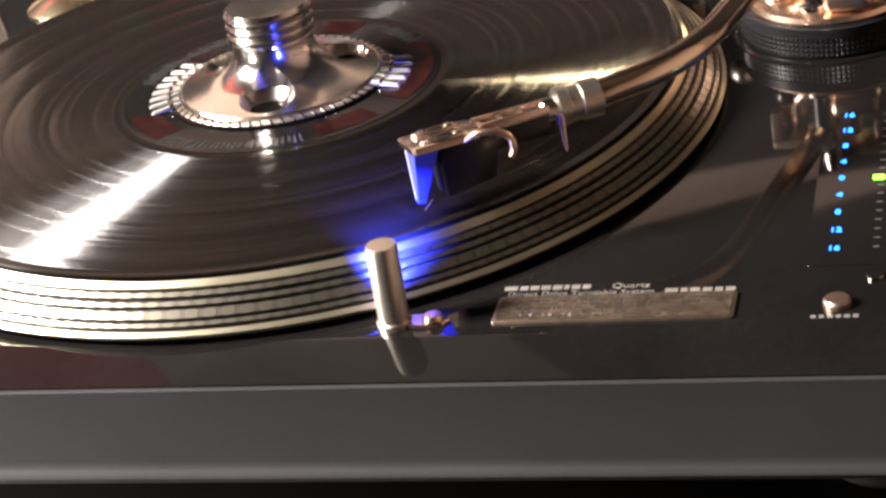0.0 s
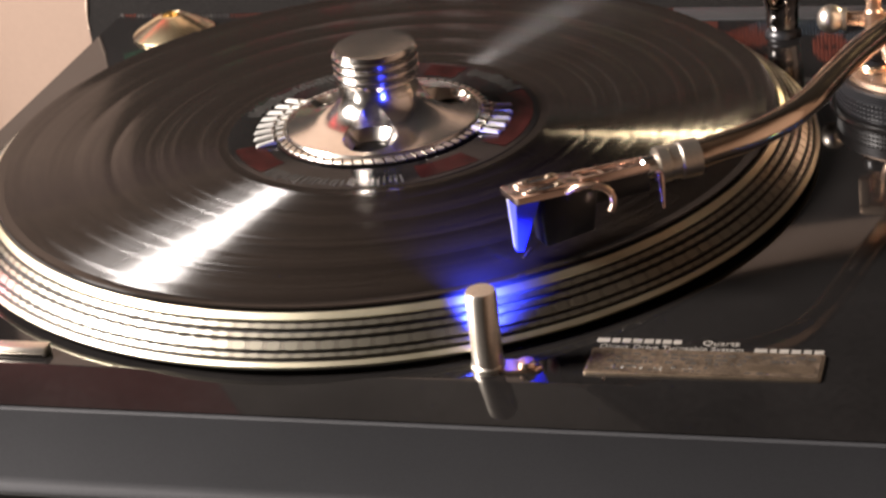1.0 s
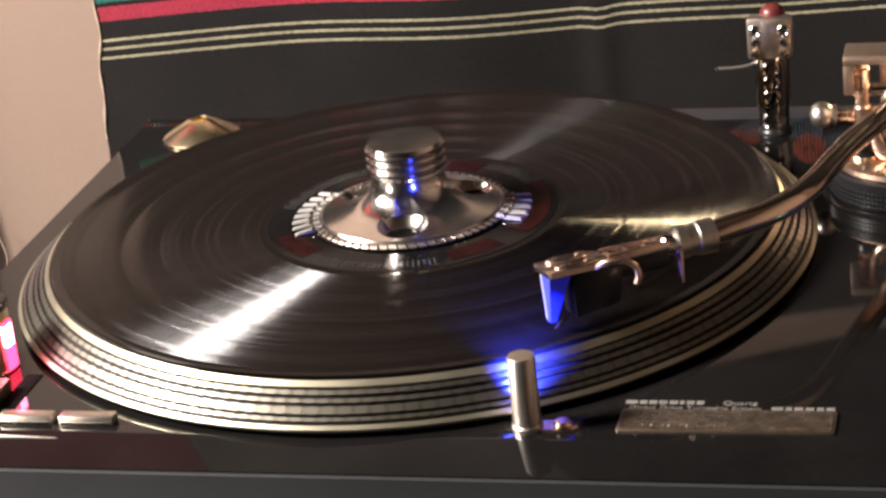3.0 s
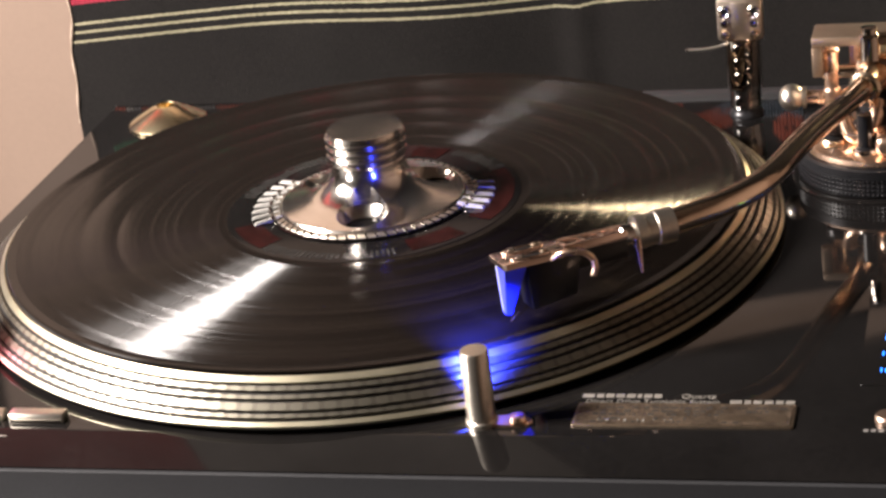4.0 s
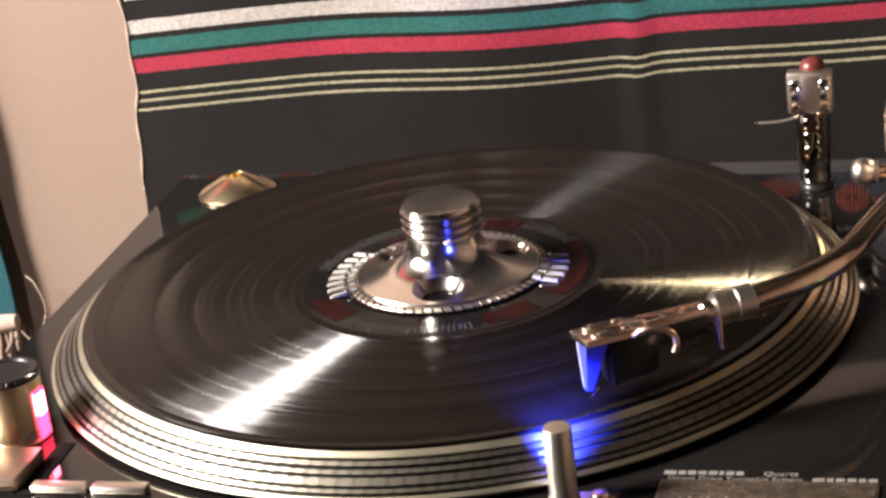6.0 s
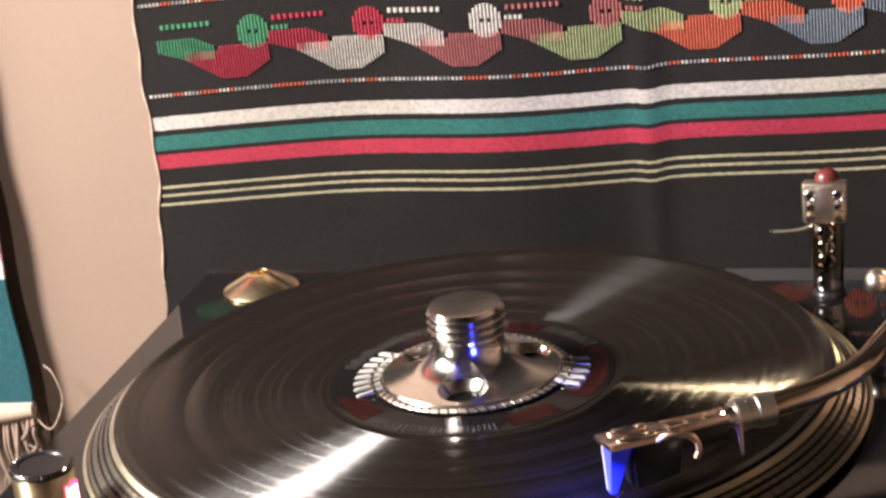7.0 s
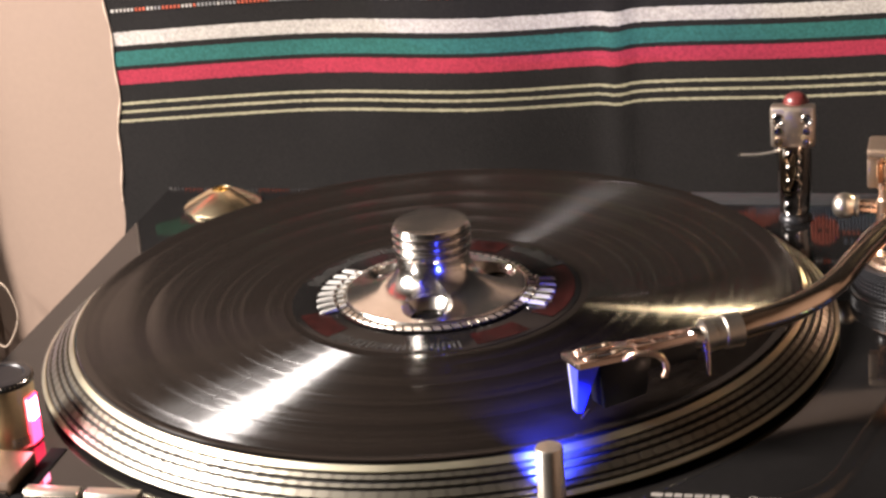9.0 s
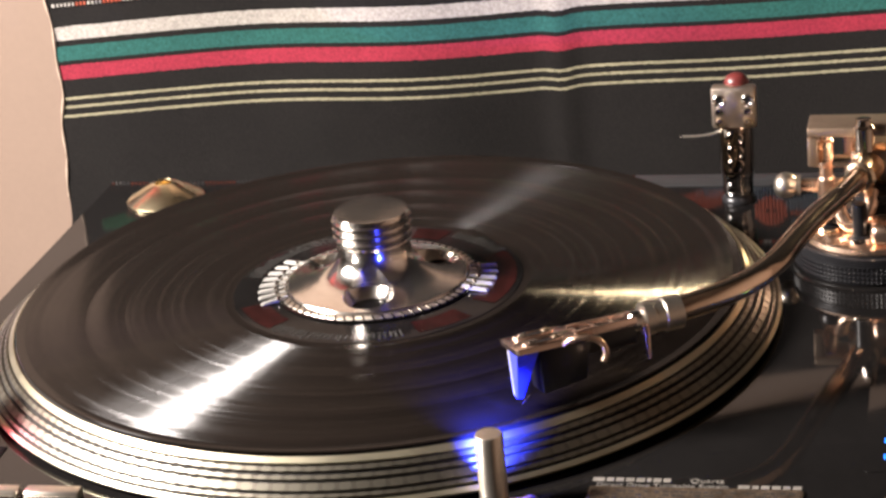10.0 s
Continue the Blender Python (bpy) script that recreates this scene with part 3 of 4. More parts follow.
def target_light():
    o = Matrix.Translation((0.0783, -0.1550, 0.0005))
    ob = part("target_light", lathe([(0, 0), (0.0055, 0), (0.0055, 0.0018), (0.0050, 0.0024), (0.0050, 0.0274), (0.0046, 0.0282), (0, 0.0284)], 40, None, o), ALU_SATIN, tt, "satin aluminium pop-up stylus lamp")
    bm = prism([(0.0, -0.0036), (0.010, -0.0036), (0.0155, -0.0028), (0.0175, 0.0), (0.0155, 0.0028), (0.010, 0.0036), (0.0, 0.0036)], 0.0, 0.0014, 0.0004)
    bmesh.ops.transform(bm, matrix=o @ pose(0, 0, 0, 0, 0, 2), verts=bm.verts)
    br = part("bracket", bm, ROSE, ob)
    part("screw", lathe([(0, 0.0012), (0.0030, 0.0012), (0.0032, 0.0020), (0.0026, 0.0034), (0, 0.0038)], 24, None, o @ pose(0.0125, 0, 0)), ROSE, br)
    # the lens looks through a slot towards the stylus
    a = Vector((-0.20, 0.98, 0)).normalized()
    part("lens", rod(Vector((0.0783, -0.155, 0.0215)) + a * 0.0035, Vector((0.0783, -0.155, 0.0215)) + a * 0.0056, 0.0022), LENS_BLUE, ob, "glowing blue lens")
    # one beam falls on the platter's edge, the other on the stylus
    for aim, energy, cone in (((0.0750, -0.1390, 0.0172), 3.6, 90), ((0.0800, -0.1130, 0.0300), 0.9, 26)):
        d = bpy.data.lights.new("target_lamp", "SPOT")
        d.energy, d.color, d.spot_size, d.spot_blend, d.shadow_soft_size = energy, (0.03, 0.05, 1.0), radians(cone), 1.0, 0.0015
        new("target_lamp", d).matrix_world = look(Vector((0.0783, -0.155, 0.0225)) + a * 0.0068, aim)


target_light()


def nameplate():
    pl = part("nameplate", prism(rounded(0.1094, 0.1836, -0.1570, -0.1410, 0.0008), 0.0005, 0.0014, 0.0003), PLATE_EDGE, tt, "engraved brass nameplate with a gold edge")
    part("face", box(0.1104, 0.1826, -0.1560, -0.1420, 0.0014, 0.0016), PLATE, pl)
    part("light_field", box(0.1585, 0.1812, -0.1535, -0.1492, 0.0016, 0.0017), PLATE_EDGE, pl)
    rnd = random.Random(4)
    # engraved lines, too small to read, partly rubbed
    for y, x0, x1, h, keep in ((-0.1446, 0.1160, 0.180, 0.0012, 0.7), (-0.1470, 0.1180, 0.174, 0.0013, 0.75), (-0.1494, 0.1130, 0.157, 0.0014, 0.7), (-0.1522, 0.1150, 0.156, 0.0016, 0.6), (-0.1543, 0.1120, 0.172, 0.0009, 0.4)):
        x = x0
        while x < x1:
            w = rnd.uniform(0.0005, 0.0024)
            if rnd.random() < keep:
                part("print_bar", box(x, x + w, y - h * rnd.uniform(0.35, 0.6), y + h * rnd.uniform(0.35, 0.6), 0.0016, 0.00172), SPECK, pl)
            x += w + rnd.uniform(0.0003, 0.0011)
    for i in range(9):
        x = 0.1185 + 0.0031 * i + rnd.uniform(-0.001, 0.001)
        part("print_bar", box(x, x + rnd.uniform(0.0005, 0.0010), -0.1538 + rnd.uniform(-0.0008, 0.0006), -0.1529, 0.0016, 0.0018), MARK, pl)
    # maker's mark as bars, then the words beside and under it
    x = 0.1097
    for w in (0.0042, 0.0026, 0.0028, 0.0030, 0.0030, 0.0016, 0.0028, 0.0026):
        part("mark_bar", box(x, x + w, -0.1361, -0.1335, 0.0005, 0.0008), MARK, pl)
        x += w + 0.0007
    words("Quartz", 0.0042, pose(0.1500, -0.1361, 0.0006), MARK, pl)
    words("Direct Drive Turntable System", 0.0037, pose(0.1345, -0.1398, 0.0006), MARK, pl)
    x = 0.161
    for w in (0.004, 0.0022, 0.003, 0.003, 0.0025, 0.003):
        part("model_bar", box(x, x + w, -0.1398, -0.1374, 0.0005, 0.0008), MARK, pl)
        x += w + 0.0008
    part("stud", lathe([(0, 0.0005), (0.0007, 0.0005), (0.0006, 0.0009), (0, 0.0011)], 16, None, pose(0.1165, -0.1592, 0)), CHROME, pl)


nameplate()


def pitch_scale():
    pc = part("pitch_panel", prism(rounded(0.2030, 0.2600, -0.1260, -0.0060, 0.002), 0.0005, 0.0008), PIANO, tt, "pitch control panel with lit blue numbers")
    for i, s in enumerate(("16", "12", "8", "4", "0", "4", "8", "12", "16")):
        words(s, 0.0040, pose(0.2110, -0.1162 + 0.0122 * i, 0.0009), LED_BLUE, pc, "lit_number")
    part("zero_lamp", box(0.2212, 0.2250, -0.0682, -0.0655, 0.0008, 0.0014, 0.0003), LED_GREEN, pc, "glowing green zero lamp")
    part("slot", box(0.2360, 0.2385, -0.1180, -0.0140, 0.0008, 0.0012), RUBBER, pc)
    part("slider", box(0.2280, 0.2465, -0.0720, -0.0610, 0.0012, 0.0075, 0.0012), ALU_SATIN, pc)
    for i in range(17):
        part("tick", box(0.2230, 0.2250, -0.1147 + 0.0061 * i - 0.0001, -0.1147 + 0.0061 * i + 0.0002, 0.0008, 0.0009), PRINT_DIM, pc)
    part("reset_button", lathe([(0, 0.0005), (0.0042, 0.0005), (0.0042, 0.0022), (0.0036, 0.0030), (0, 0.0031)], 32, None, pose(0.2140, -0.1500, 0)), BUTTON, tt, "round satin aluminium reset button")
    x = 0.2065
    for w in (0.0016, 0.0016, 0.0018, 0.0016, 0.0018, 0.0016):
        part("caption_bar", box(x, x + w, -0.1578, -0.1560, 0.0005, 0.0007), PRINT_DIM, tt)
        x += w + 0.0008
    part("dimmer_button", lathe([(0, 0.0005), (0.0028, 0.0005), (0.0028, 0.0012), (0.0024, 0.0016), (0, 0.0016)], 32, None, pose(0.2245, -0.1335, 0)), SMOKED, tt)


pitch_scale()


def start_corner():
    st = part("start_button", box(-0.1690, -0.1265, -0.1575, -0.1320, 0.0005, 0.0062, 0.0008), BUTTON, tt, "wide gold start button")
    part("button_lip", box(-0.1682, -0.1273, -0.1588, -0.1576, 0.0005, 0.0034, 0.0004), CHROME, st)
    for x0 in (-0.1205, -0.0965):
        b = part("speed_button", box(x0, x0 + 0.0215, -0.1590, -0.1535, 0.0005, 0.0042, 0.0008), ALU_SATIN, tt, "small pale gold speed button")
        part("groove", box(x0 + 0.001, x0 + 0.0205, -0.1594, -0.1588, 0.0012, 0.0020), CHROME, b)
    o = pose(-0.1458, -0.1130, 0.0005)
    k = part("power_tower", lathe([(0, 0), (0.0128, 0), (0.0128, 0.0010), (0.0120, 0.0016), (0.0122, 0.0245), (0.0118, 0.0258), (0, 0.0258)], 64, None, o), TOWER, tt, "gold power knob tower")
    cap = part("power_dial", lathe([(0, 0.0256), (0.0126, 0.0256), (0.0128, 0.0268), (0.0118, 0.0282), (0.0095, 0.0284), (0.0088, 0.0278), (0, 0.0277)], 64, None, o), DIAL_BLACK, k, "black ribbed dial top")
    for i in range(44):
        a = 2 * math.pi * i / 44
        bm = box(0.0112, 0.0127, -0.0004, 0.0004, 0.0260, 0.0279, 0.0002, 1)
        bmesh.ops.transform(bm, matrix=o @ pose(0, 0, 0, 0, 0, math.degrees(a)), verts=bm.verts)
        part("rib", bm, SMOKED, cap)
    # strobe window on the platter side
    win = part("strobe_window", lathe([(0.0118, 0.0012), (0.0130, 0.0012), (0.0131, 0.0204), (0.0120, 0.0204), (0.0118, 0.0012)], 10, None, o, radians(-22), radians(9)), LED_PINK, k, "glowing pink strobe window")
    part("strobe_lamp", lathe([(0.0129, 0.0105), (0.0133, 0.0108), (0.0133, 0.0192), (0.0129, 0.0195), (0.0129, 0.0105)], 8, None, o, radians(-18), radians(4)), LED_HOT, win, "white-hot lamp behind the window")
    # flat patch that paints the recess dark and stops the pink reflection
    part("recess_patch", box(-0.1262, -0.1195, -0.1595, -0.1190, 0.0004, 0.0011, 0.0002), PATCH_BLACK, tt, "flat black patch for the dark recess beside the start button")
    # tiny print round the tower's foot
    for row in range(3):
        for q in range(6):
            a = -60 + 6.5 * q + 2.0 * (row % 2)
            part("caption_bar", lathe([(0.0121, 0.0018 + 0.0013 * row), (0.0124, 0.0018 + 0.0013 * row), (0.0124, 0.0026 + 0.0013 * row), (0.0121, 0.0026 + 0.0013 * row), (0.0121, 0.0018 + 0.0013 * row)], 3, None, o, radians(a), radians(a + (4.5 if (row + q) % 3 else 2.5))), WHITE_PRINT, k)
    # a tapered rod added in place of the lamp's highlight on the deck bend
    lip = [(-0.1798 + 0.0086 * i, -0.1663 - 0.00009 * i, 0.0005 - 0.00006 * i) for i in range(11)]
    part("highlight_rod", sweep(lip, [0.0009] * 7 + [0.0008, 0.0006, 0.0004, 0.0001], 16), ALU_SATIN, tt, "added satin rod standing in for the lamp's highlight on the deck")


start_corner()


def adapter():
    ad = thing("record_adapter", "domed gold single-record adapter resting in the deck", "record adapter", pose(-0.1440, 0.1400, 0.0005))
    part("dome", lathe([(0, 0), (0.0190, 0), (0.0190, 0.0012), (0.0180, 0.0022), (0.0060, 0.0092), (0.0048, 0.0096), (0.0042, 0.0090), (0.0042, 0.0040), (0, 0.0040)], 64), BRASS, ad)


adapter()

# ---- the tonearm ----
PIVOT = Vector((0.2000, 0.0760, 0.0405))
arm = thing("tonearm", "polished gold S-shaped tonearm with a blue-tipped cartridge on the record", "tonearm", pose(0, 0, 0))
COLLAR = Vector((0.1310, -0.0815, 0.0405))


def headshell_mesh(parent, m, with_cartridge):
    """A flat shell along -x of its frame: collar at the origin, tip at x = -0.060."""
    def put(name, bm, material, par, label=""):
        bmesh.ops.transform(bm, matrix=m, verts=bm.verts)
        return part(name, bm, material, par, label)
    out = [(-0.034, -0.0062), (-0.037, -0.0095), (-0.058, -0.0095), (-0.059, -0.0085), (-0.059, 0.0085), (-0.058, 0.0095), (-0.037, 0.0095), (-0.034, 0.0062)]
    sh = put("headshell", prism(out, 0.0, 0.0022, 0.0005), SHELL_ROSE, parent, "rose gold slotted headshell")
    put("neck", rod((0.000, 0, -0.0006), (-0.013, 0, 0.0002), 0.0042, 0.0040, 24, 0.0006), CHROME, sh)
    for sy in (-1, 1):
        put("rail", box(-0.0350, -0.0110, sy * 0.0046 - 0.0008, sy * 0.0046 + 0.0008, -0.0004, 0.0030, 0.0005), SHELL_ROSE, sh)
    for sx in (-0.0122, -0.0195, -0.0265, -0.0338):
        put("crossbar", box(sx - 0.0010, sx + 0.0010, -0.0042, 0.0042, 0.0, 0.0026, 0.0006), SHELL_ROSE, sh)
    put("neck_core", box(-0.0345, -0.0115, -0.0046, 0.0046, -0.0068, -0.0002, 0.0006), CART_BLACK, sh, "black neck core under the open rails")
    for sy in (-0.0054, 0.0054):
        ring = [(-0.0475 + 0.0072 * math.cos(a) * (1 if abs(math.cos(a)) > 0.4 else 0.9), sy + 0.0026 * math.sin(a), 0.0024) for a in [2 * math.pi * i / 24 for i in range(25)]]
        put("slot_rim", sweep(ring, 0.0007, 8), SHELL_ROSE, sh)
        # a flat black inlay paints the dark inside the slot
        put("slot", prism([(-0.0475 + 0.0064 * math.cos(a), sy + 0.0019 * math.sin(a)) for a in [2 * math.pi * i / 20 for i in range(20)]], 0.0021, 0.0023), BLACKMETAL, sh)
        for sx in (-0.0515, -0.0425):
            put("screw", lathe([(0, 0.0020), (0.0019, 0.0020), (0.0018, 0.0030), (0.0012, 0.0036), (0, 0.0038)], 20, None, pose(sx, sy, 0)), CHROME if with_cartridge and sx < -0.045 else GOLD, sh)
    return sh, put


def tonearm():
    S = arm
    # base: mounting ring on the deck, knurled height dial, gold collar plate, pillar
    bp = (PIVOT.x, 0.0640)
    base = part("arm_base", lathe([(0, 0.0005), (0.0362, 0.0005), (0.0362, 0.0011), (0.0356, 0.0016), (0.0, 0.0016)], 72, None, pose(*bp, 0)), PIANO, S, "gloss black mounting ring")
    dial = part("height_dial", lathe([(0, 0.0016), (0.0325, 0.0016), (0.0332, 0.0024), (0.0332, 0.0128), (0.0322, 0.0138), (0, 0.0138)], 96, None, pose(*bp, 0)), DIAL_BLACK, base, "black knurled height dial")
    for zr in range(4):
        part("dial_ring", lathe([(0.0330, 0.0100 + 0.0010 * zr), (0.0338, 0.0102 + 0.0010 * zr), (0.0338, 0.0105 + 0.0010 * zr), (0.0330, 0.0107 + 0.0010 * zr), (0.0330, 0.0100 + 0.0010 * zr)], 72, None, pose(*bp, 0)), BLACKMETAL, dial)
    bm = bmesh.new()
    for i in range(110):
        a = 2 * math.pi * i / 110
        for zr in range(4):
            r = 0.0332
            c = Vector((bp[0] + r * math.cos(a), bp[1] + r * math.sin(a), 0.0034 + zr * 0.0019))
            n = Vector((math.cos(a), math.sin(a), 0))
            s = Vector((-n.y, n.x, 0)) * 0.0007
            u = Vector((0, 0, 0.0006))
            vs = [bm.verts.new(c + k) for k in (-s - u, s - u, s + u, -s + u)]
            t = bm.verts.new(c + n * 0.0006)
            for q in range(4):
                bm.faces.new((vs[q], vs[(q + 1) % 4], t))
    kn = part("knurl", bm, DIAL_BLACK, dial)
    kn["kind"] = "stuff"
    part("collar_plate", lathe([(0, 0.0138), (0.0300, 0.0138), (0.0306, 0.0146), (0.0300, 0.0165), (0.0262, 0.0180), (0, 0.0180)], 72, None, pose(*bp, 0)), ROSE, base, "polished rose gold collar plate")
    part("pillar", lathe([(0, 0.0180), (0.0125, 0.0180), (0.0120, 0.0210), (0.0090, 0.0230), (0.0090, 0.0280), (0.0110, 0.0295), (0.0110, 0.0325), (0, 0.0325)], 48, None, pose(*bp, 0)), BLACKMETAL, base)
    for a, r, mt in ((150, 0.019, BLACKMETAL), (208, 0.0200, DIAL_BLACK), (320, 0.020, BLACKMETAL)):
        x, y = bp[0] + r * math.cos(radians(a)), bp[1] + r * math.sin(radians(a))
        st = part("stud", lathe([(0, 0.0178), (0.0050, 0.0178), (0.0050, 0.0205), (0.0036, 0.0212), (0.0036, 0.0222), (0.0050, 0.0228), (0.0052, 0.0262), (0.0044, 0.0276), (0, 0.0280)], 32, None, pose(x, y, 0)), mt, base)
        part("stud_ring", lathe([(0.0046, 0.0180), (0.0060, 0.0180), (0.0061, 0.0190), (0.0056, 0.0197), (0.0046, 0.0197), (0.0046, 0.0180)], 32, None, pose(x, y, 0)), GOLD, st)
    post = part("lift_post", lathe([(0, 0.0178), (0.0042, 0.0178), (0.0042, 0.0196), (0.0030, 0.0204), (0.0030, 0.0340), (0, 0.0342)], 28, None, pose(0.1958, 0.0425, 0)), DIAL_BLACK, base, "black lift post")
    part("post_foot", lathe([(0.0028, 0.0178), (0.0052, 0.0178), (0.0052, 0.0188), (0.0044, 0.0194), (0.0028, 0.0194), (0.0028, 0.0178)], 28, None, pose(0.1958, 0.0425, 0)), CHROME, post)
    hook = spline([(0.1862, 0.0560, 0.0330), (0.1874, 0.0520, 0.0262), (0.1900, 0.0500, 0.0222), (0.1935, 0.0495, 0.0215), (0.1972, 0.0505, 0.0240), (0.1995, 0.0530, 0.0290), (0.2000, 0.0580, 0.0330)], 7)
    part("arm_cradle", sweep(hook, 0.0032, 18), ROSE, base, "curved copper cradle under the arm")
    part("side_block", box(0.2000, 0.2180, 0.0350, 0.0520, 0.0178, 0.0262, 0.0028, 3), ROSE, base, "rounded copper side block")
    # gimbal: upright yoke plates, top bridge, bearing block
    g = part("bearing_block", box(PIVOT.x - 0.0085, PIVOT.x + 0.0085, PIVOT.y - 0.010, PIVOT.y + 0.010, 0.0325, 0.0485, 0.0015), ROSE, S, "rose gold bearing block")
    part("yoke_post", lathe([(0, 0.0190), (0.0036, 0.0190), (0.0036, 0.0330), (0.0028, 0.0340), (0.0028, 0.0385), (0.0034, 0.0392), (0.0034, 0.0500), (0.0026, 0.0508), (0.0026, 0.0545), (0, 0.0545)], 28, None, pose(0.1805, PIVOT.y - 0.001, 0)), ROSE, g, "turned copper post")
    part("yoke", box(PIVOT.x - 0.0120, PIVOT.x - 0.0070, PIVOT.y + 0.0020, PIVOT.y + 0.0080, 0.0280, 0.0545, 0.0010), ROSE, g)
    part("yoke", box(PIVOT.x + 0.0135, PIVOT.x + 0.0190, PIVOT.y - 0.0060, PIVOT.y + 0.0060, 0.0280, 0.0550, 0.0010), ROSE, g)
    br = part("bridge", box(PIVOT.x - 0.0265, PIVOT.x + 0.0240, PIVOT.y - 0.0080, PIVOT.y + 0.0100, 0.0535, 0.0580, 0.0012), BRIDGE, g, "dull copper bridge over the bearing")
    part("guard", box(PIVOT.x - 0.0265, PIVOT.x - 0.0222, PIVOT.y - 0.0078, PIVOT.y - 0.0030, 0.0405, 0.0534, 0.0006), BRIDGE, br)
    part("bearing_cap", lathe([(0, 0.0485), (0.0042, 0.0485), (0.0042, 0.0585), (0.0032, 0.0595), (0.0032, 0.0620), (0, 0.0625)], 28, None, pose(PIVOT.x - 0.0030, PIVOT.y - 0.0088, 0)), SMOKED, g)
    for sx in (-1, 1):
        part("pivot_screw", rod((PIVOT.x + sx * 0.0080, PIVOT.y, 0.0405), (PIVOT.x + sx * 0.0235, PIVOT.y, 0.0405), 0.0030, 0.0030, 20, 0.0006), CHROME, g)
    # tube: straight from the block, a bend, then out to the headshell
    path = spline([(0.1962, 0.0560, 0.0412), (0.1905, 0.0360, 0.0424), (0.1848, 0.0165, 0.0437), (0.1792, -0.0030, 0.0447), (0.1738, -0.0240, 0.0452), (0.1692, -0.0415, 0.0450), (0.1622, -0.0570, 0.0444), (0.1520, -0.0685, 0.0432), (0.1410, -0.0760, 0.0420), tuple(COLLAR)], 10)
    part("arm_tube", sweep(path, 0.00475, 28), ARMTUBE, S, "polished gold S-shaped tube")
    part("ferrule", sweep([PIVOT + (path[0] - PIVOT) * k for k in (0.2, 0.55, 0.6, 1.15, 1.2)], [0.0070, 0.0070, 0.0066, 0.0066, 0.0055], 32), GOLD, S)
    # counterweight shaft and weight behind the pivot
    back = (PIVOT - path[0]).normalized()
    part("stub", rod(PIVOT + back * 0.008, PIVOT + back * 0.060, 0.0045), CHROME, S)
    cw = part("counterweight", rod(PIVOT + back * 0.058, PIVOT + back * 0.082, 0.0068, 0.0068, 40, 0.0010), CHROME, S, "small knurled counterweight")
    for i in range(7):
        part("knurl_ring", rod(PIVOT + back * (0.060 + 0.003 * i), PIVOT + back * (0.0612 + 0.003 * i), 0.0072, 0.0072, 32), CHROME, cw)
    # cueing finger with a round end, towards the record
    k0 = Vector((0.1575, 0.0830, 0.0268))
    kn = part("anti_skate_knob", lathe([(0, 0), (0.0022, 0.0003), (0.0040, 0.0012), (0.0053, 0.0030), (0.0057, 0.0052), (0.0053, 0.0074), (0.0042, 0.0090), (0.0036, 0.0096), (0.0046, 0.0102), (0.0046, 0.0115), (0, 0.0115)], 40, None, along(k0, k0 + Vector((0.0115, 0.0008, -0.0006)))), ALU_SATIN, S, "round polished side knob")
    part("knob_neck", rod(k0 + Vector((0.0115, 0.0008, -0.0006)), k0 + Vector((0.036, 0.002, -0.001)), 0.0030, 0.0034, 20), ROSE, kn)
    # collar nut and headshell
    dirn = (Vector((0.0799, -0.1112, 0.0398)) - COLLAR).normalized()
    part("collar_nut", sweep([COLLAR - dirn * 0.006, COLLAR - dirn * 0.0055, COLLAR + dirn * 0.001, COLLAR + dirn * 0.0014, COLLAR + dirn * 0.0050, COLLAR + dirn * 0.0054, COLLAR + dirn * 0.009], [0.0052, 0.0064, 0.0064, 0.0058, 0.0058, 0.0062, 0.0062], 32), ALU_SATIN, S, "chrome headshell collar")
    zax = Vector((0, 0, 1))
    xa = -dirn
    ya = zax.cross(xa).normalized()
    za = xa.cross(ya)
    tilt = radians(-9)
    ya, za = ya * math.cos(tilt) + za * math.sin(tilt), za * math.cos(tilt) - ya * math.sin(tilt)
    m = Matrix((xa, ya, za)).transposed().to_4x4()
    m.translation = COLLAR + dirn * 0.002
    sh, put = headshell_mesh(S, m, True)
    lift = spline([(-0.0410, -0.0090, 0.0004), (-0.0390, -0.0118, 0.0022), (-0.0360, -0.0138, 0.0026), (-0.0315, -0.0152, 0.0018), (-0.0285, -0.0158, -0.0010), (-0.0280, -0.0158, -0.0045), (-0.0290, -0.0152, -0.0070)], 5)
    put("finger_lift", sweep(lift, 0.0012, 12), ROSE, sh)
    put("lock_pin", rod((-0.0075, -0.0044, -0.001), (-0.0080, -0.0052, -0.0135), 0.0015, 0.0005), ROSE, sh)
    # cartridge hangs under the shell; the stylus guard glows in the lamp's light
    bm = bmesh.new()
    a = [bm.verts.new(v) for v in ((-0.0505, -0.0078, 0.0), (-0.0505, 0.0078, 0.0), (-0.0300, 0.0076, 0.0), (-0.0300, -0.0076, 0.0))]
    b = [bm.verts.new(v) for v in ((-0.0500, -0.0066, -0.0172), (-0.0500, 0.0066, -0.0172), (-0.0330, 0.0066, -0.0150), (-0.0330, -0.0066, -0.0150))]
    bm.faces.new(a), bm.faces.new(b[::-1])
    for q in range(4):
        bm.faces.new((a[q], a[(q + 1) % 4], b[(q + 1) % 4], b[q]))
    bmesh.ops.recalc_face_normals(bm, faces=bm.faces)
    bmesh.ops.bevel(bm, geom=bm.edges[:], offset=0.0008, segments=2, affect="EDGES", profile=0.5)
    put("cartridge", bm, CART_BLACK, sh, "black plastic cartridge body")
    bm = bmesh.new()
